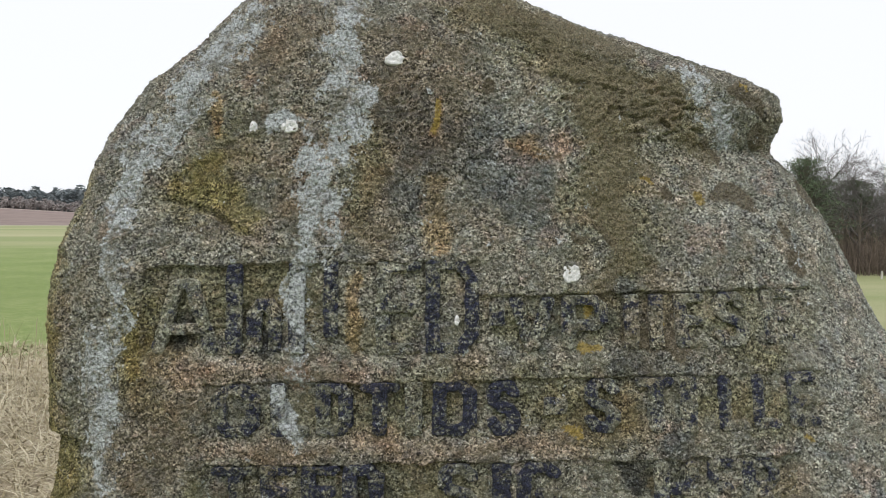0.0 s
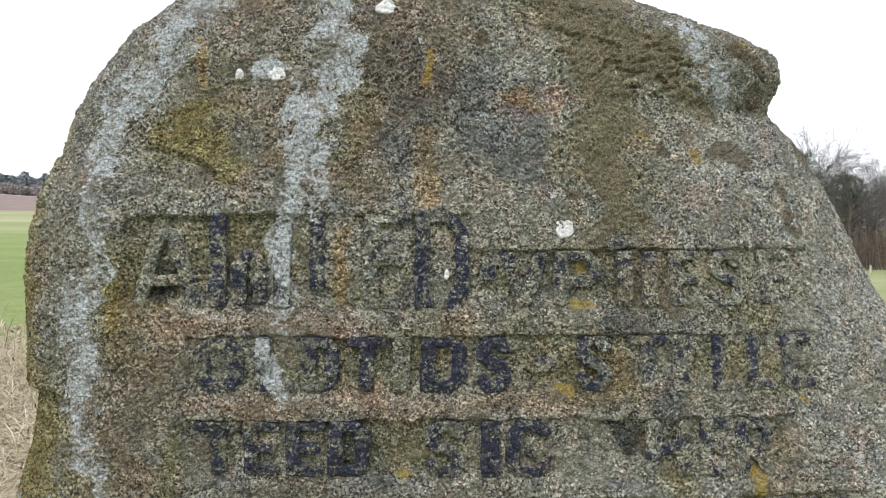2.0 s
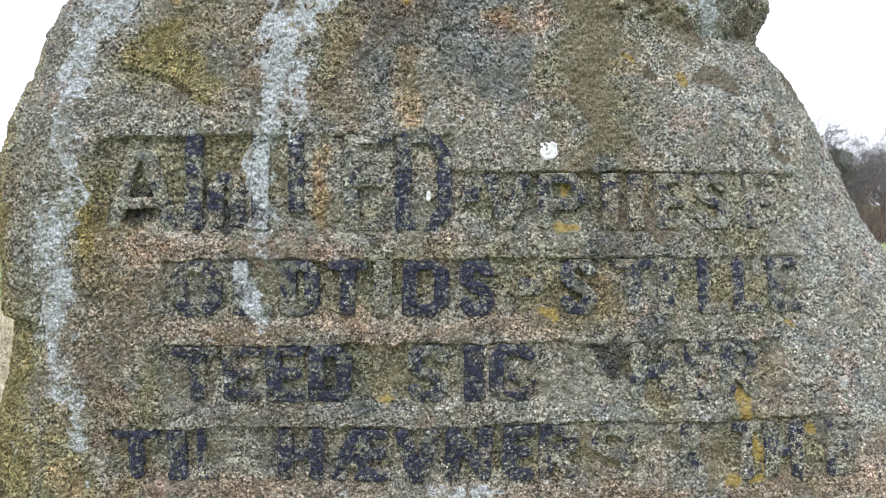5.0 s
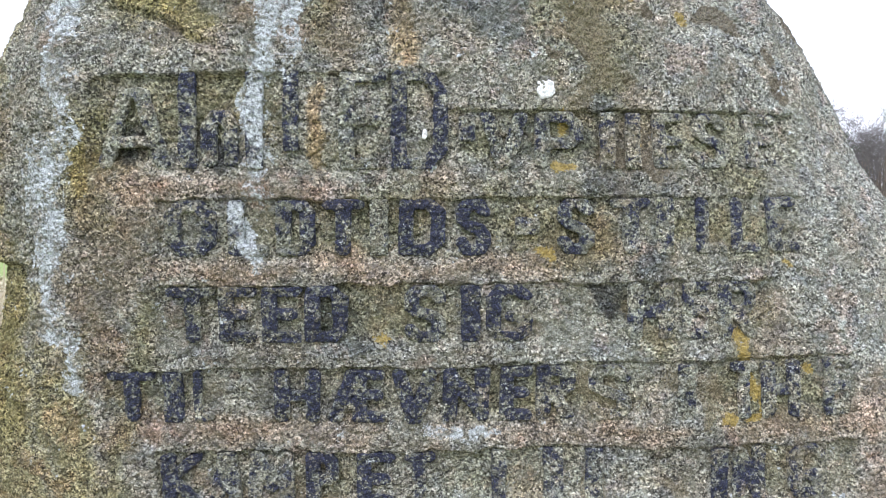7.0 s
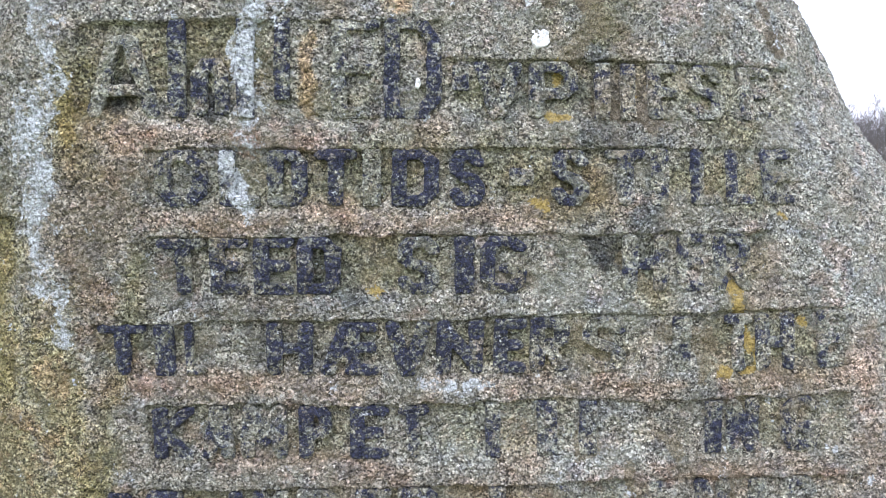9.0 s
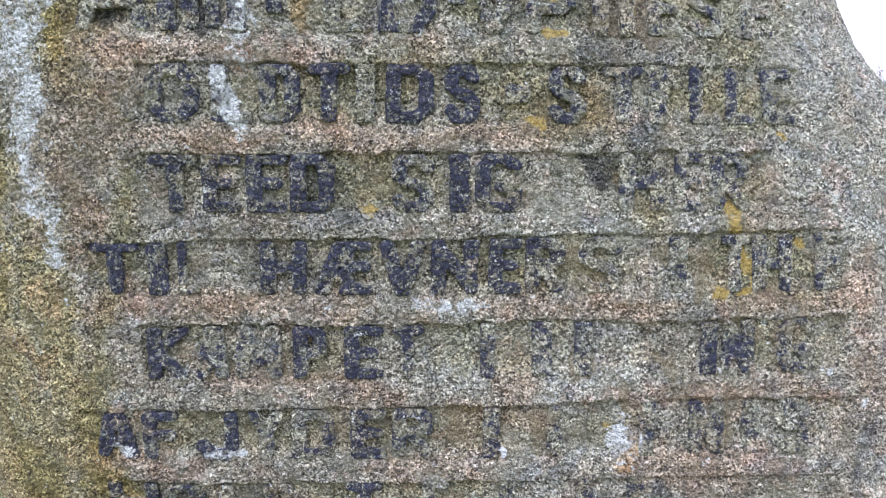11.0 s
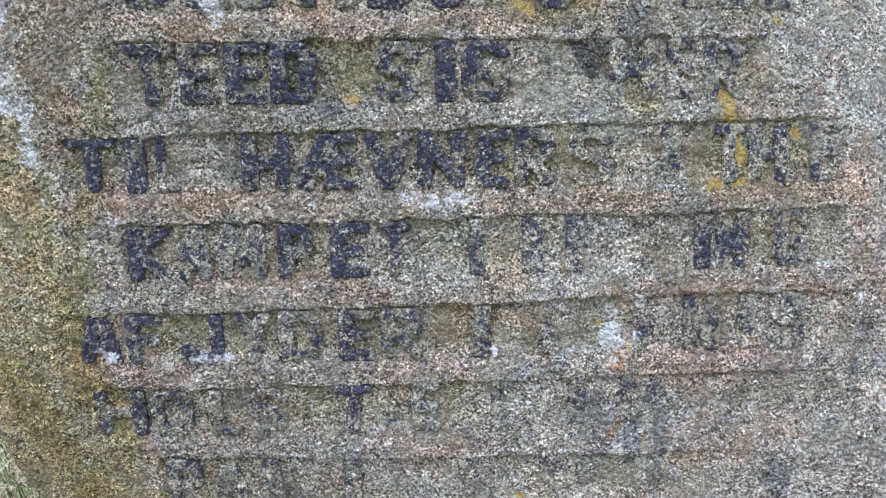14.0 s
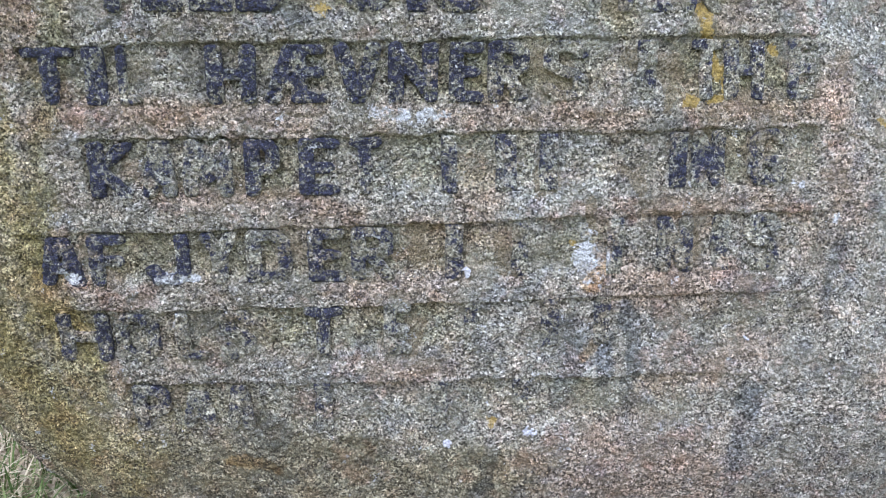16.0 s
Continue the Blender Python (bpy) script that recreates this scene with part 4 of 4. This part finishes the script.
def bare_tree(height, seed, spreading=0.6, low=0.25):
    """A leafless broad-leaved tree: a tapered trunk, limbs, branches and fine twigs."""
    rng = random.Random(seed)
    tv, tf, cv, cf = [], [], [], []

    def limb(p, d, length, rad, level):
        steps = 5 if level < 2 else 3
        path, radii, dirs = [p.copy()], [rad], [d]
        for k in range(steps):
            d = (d + Vector((rng.uniform(-1, 1), rng.uniform(-1, 1), rng.uniform(-0.4, 0.9))) * (0.10 if level == 0 else 0.24)).normalized()
            p = p + d * (length / steps)
            path.append(p.copy()), dirs.append(d)
            radii.append(max(0.004, rad * (1 - 0.8 * (k + 1) / steps)))
        (tube(path, radii, 7, tv, tf) if level == 0 else tube(path, radii, 4 if level == 1 else 3, cv, cf))
        if level == 4:
            return
        count = (9, 7, 6, 5)[level]
        for c in range(count):
            f = (low + (1 - low) * (c + rng.random()) / count) if level == 0 else 0.25 + 0.75 * (c + rng.random()) / count
            i = min(int(f * steps), steps - 1)
            q = path[i].lerp(path[i + 1], f * steps - i)
            a = rng.uniform(0, 2 * math.pi)
            u = dirs[i].orthogonal().normalized()
            out = Matrix.Rotation(a, 3, dirs[i]) @ u
            e = (dirs[i] * (1 - spreading * rng.uniform(0.6, 1.1)) + out * spreading * rng.uniform(0.8, 1.3) + Vector((0, 0, 0.18))).normalized()
            limb(q, e, length * (rng.uniform(0.52, 0.72) * (1.15 - 0.35 * f) if level == 0 else rng.uniform(0.4, 0.62)), max(0.011, rad * (0.5 - 0.25 * f if level == 0 else 0.45)), level + 1)

    limb(Vector((0, 0, -0.2)), Vector((0, 0, 1)), height * 0.66, height * 0.021, 0)
    tree = new("bare_tree")
    mesh_object("trunk", [tuple(v) for v in tv], tf, BARK, tree)
    mesh_object("crown", [tuple(v) for v in cv], cf, TWIG, tree, "bare grey-brown branches and twigs")
    return tagged(tree, "leafless broad-leaved tree with grey-brown twigs at the field's edge", "tree", "trees of the wood")


def leafy_tree(name, height, width, seed, material, clumps, leaf, low=0.2, label=""):
    """Trunk, limbs and many small leaves in clumps with gaps."""
    rng = random.Random(seed)
    tv, tf, lv, lf = [], [], [], []
    tube([(0, 0, -0.2), (0.1, 0, height * 0.45), (0, 0.1, height * 0.92)], [height * 0.022, height * 0.014, 0.03], 6, tv, tf)
    for _ in range(clumps):
        f = low + (1 - low) * rng.random() ** 0.8
        reach = width * rng.choice((0.7, 1.0, 1.25)) * (0.25 + 0.75 * math.sin(math.pi * min(1, (1.02 - f) / (1.02 - low)) * 0.62)) * rng.uniform(0.35, 1.0)
        a = rng.uniform(0, 6.283)
        c = Vector((math.cos(a) * reach, math.sin(a) * reach, height * f))
        tube([(0, 0, height * f * 0.85), tuple(c)], [0.05, 0.015], 3, tv, tf)
        for _ in range(44):
            q = c + Vector((rng.gauss(0, 1), rng.gauss(0, 1), rng.gauss(0, 0.3))) * width * 0.15
            u = Vector((rng.uniform(-1, 1), rng.uniform(-1, 1), rng.uniform(-1, 1))).normalized() * leaf
            w = u.orthogonal().normalized() * leaf * rng.uniform(0.5, 1)
            b = len(lv)
            lv.extend((q - u, q + w, q + u, q - w))
            lf.append((b, b + 1, b + 2, b + 3))
    tree = new(name)
    mesh_object("trunk", [tuple(v) for v in tv], tf, BARK, tree)
    mesh_object("crown", [tuple(v) for v in lv], lf, material, tree)
    return tagged(tree, label, "tree", "trees of the wood")


def stand(ob, x, y, turn, size):
    ob.matrix_basis = pose(x, y, float(ground_height(x, y)), 0, 0, turn) @ Matrix.Scale(size, 4)
    return ob


forms = [bare_tree(9.4, 11, 0.72, 0.36), bare_tree(8.8, 12, 0.78, 0.34), bare_tree(10.0, 13, 0.68, 0.4)]
rng = random.Random(21)
places = [(24.0, 49.0, 0.0, 0.97), (28.1, 50.5, 75.0, 0.9), (31.4, 50.0, 200.0, 0.8)]
for row in range(2):
    for k in range(7):
        y = 56 + row * 7.0 + rng.uniform(-1.3, 1.3)
        places.append((y * (0.44 + 0.036 * k + rng.uniform(-0.01, 0.01)), y, rng.uniform(0, 360), rng.uniform(0.74, 0.88)))
for n, (x, y, turn, size) in enumerate(places):
    form = forms[n % 3]
    if n < 3:
        stand(form, x, y, turn, size)
    else:
        m = pose(x, y, float(ground_height(x, y)), 0, 0, turn)
        c = copy_thing(form, m)
        c.matrix_basis = m @ Matrix.Scale(size, 4)
pine = leafy_tree("evergreen_tree", 7.4, 2.4, 5, EVERGREEN, 240, 0.055, 0.3, "dark evergreen tree at the edge of the wood")
stand(pine, 22.5, 46.6, 30, 1.0)
copy = copy_thing(pine, Matrix())
stand(copy, 31.0, 56.0, 100, 0.9)


def marker_post(x, y):
    """A short pale timber post with a chamfered head."""
    bm = bmesh.new()
    bmesh.ops.create_cube(bm, size=1)
    bmesh.ops.scale(bm, vec=(0.09, 0.09, 0.55), verts=bm.verts)
    bmesh.ops.bevel(bm, geom=[e for e in bm.edges if all(v.co.z > 0 for v in e.verts)], offset=0.02, segments=1, affect="EDGES")
    me = bpy.data.meshes.new("marker_post")
    bm.to_mesh(me)
    bm.free()
    me.materials.append(POST)
    ob = tagged(new("marker_post", me), "short pale timber post in the grass by the wood", "post")
    ob.location = (x, y, float(ground_height(x, y)) + 0.2)


marker_post(26.2, 44.5)


def thicket():
    """Brush and saplings that fill the wood's foot."""
    r = random.Random(8)
    v, f = [], []
    for _ in range(3400):
        y = r.uniform(47.5, 66)
        x = y * r.uniform(0.40, 0.72)
        z = float(ground_height(x, y))
        h = r.uniform(0.5, 2.6) if r.random() < 0.8 else r.uniform(2.5, 5)
        p = Vector((x, y, z - 0.05))
        q = p + Vector((r.gauss(0, 0.4) * h * 0.5, r.gauss(0, 0.4) * h * 0.5, h))
        mid = p.lerp(q, 0.5) + Vector((r.gauss(0, 0.12), r.gauss(0, 0.12), 0))
        tube([p, mid, q], [0.024, 0.017, 0.006], 3, v, f)
        for _ in range(5):
            a = p.lerp(mid, r.uniform(0.3, 1)) if r.random() < 0.5 else mid.lerp(q, r.random())
            tube([a, a + Vector((r.gauss(0, 0.3), r.gauss(0, 0.3), r.uniform(0, 0.45))) * min(h, 2)], [0.011, 0.005], 3, v, f)
    return tagged(mesh_object("thicket", [tuple(p) for p in v], f, THICKET), "brown leafless brush and saplings at the foot of the wood", "brush", kind="stuff")


thicket()


def far_wood():
    """The belt of trees on the far hill, with leafless brush along its foot, both coloured as through haze."""
    r = random.Random(31)
    for name, count, material, label in (("far_wood", 300, HAZED_FOLIAGE, "dark belt of mixed trees on the far hill, paled with painted haze"), ("far_brush", 260, HAZED_BRUSH, "brown leafless brush along the far wood, paled with painted haze")):
        v, f = [], []
        brush = name == "far_brush"
        for _ in range(count):
            y = r.uniform(346, 356) if brush else r.uniform(356, 420)
            side = r.uniform(-0.80, -0.30)
            x = y * side
            z = float(ground_height(x, y))
            tall = 10.5 + 26 * max(-0.12, min(0.12, side + 0.56))
            h = r.uniform(2.5, 6.0) if brush else r.uniform(0.78, 1.04) * tall + 0.7 * math.sin(x * 0.31)
            wide = r.uniform(1.4, 2.6) if brush else r.uniform(2.0, 4.2)
            tube([(x, y, z - 0.5), (x, y, z + h * 0.9)], [0.22, 0.06], 4, v, f)
            for _ in range(90 if brush else 230):
                t = r.uniform(0.03, 1.0)
                a = r.uniform(0, 6.283)
                reach = wide * math.sqrt(r.random()) * math.sqrt(max(0.05, 1 - ((t - 0.58) / 0.45) ** 2))
                q = Vector((x + math.cos(a) * reach, y + math.sin(a) * reach, z + h * t))
                u = Vector((r.uniform(-1, 1), r.uniform(-1, 1), r.uniform(-0.4, 0.4))) * (0.5 if brush else 0.85)
                w = Vector((r.uniform(-1, 1), r.uniform(-1, 1), r.uniform(-1, 1))) * (0.35 if brush else 0.6)
                b = len(v)
                v.extend((q - u, q + w, q + u, q - w))
                f.append((b, b + 1, b + 2, b + 3))
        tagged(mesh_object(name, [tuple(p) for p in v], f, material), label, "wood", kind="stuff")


far_wood()
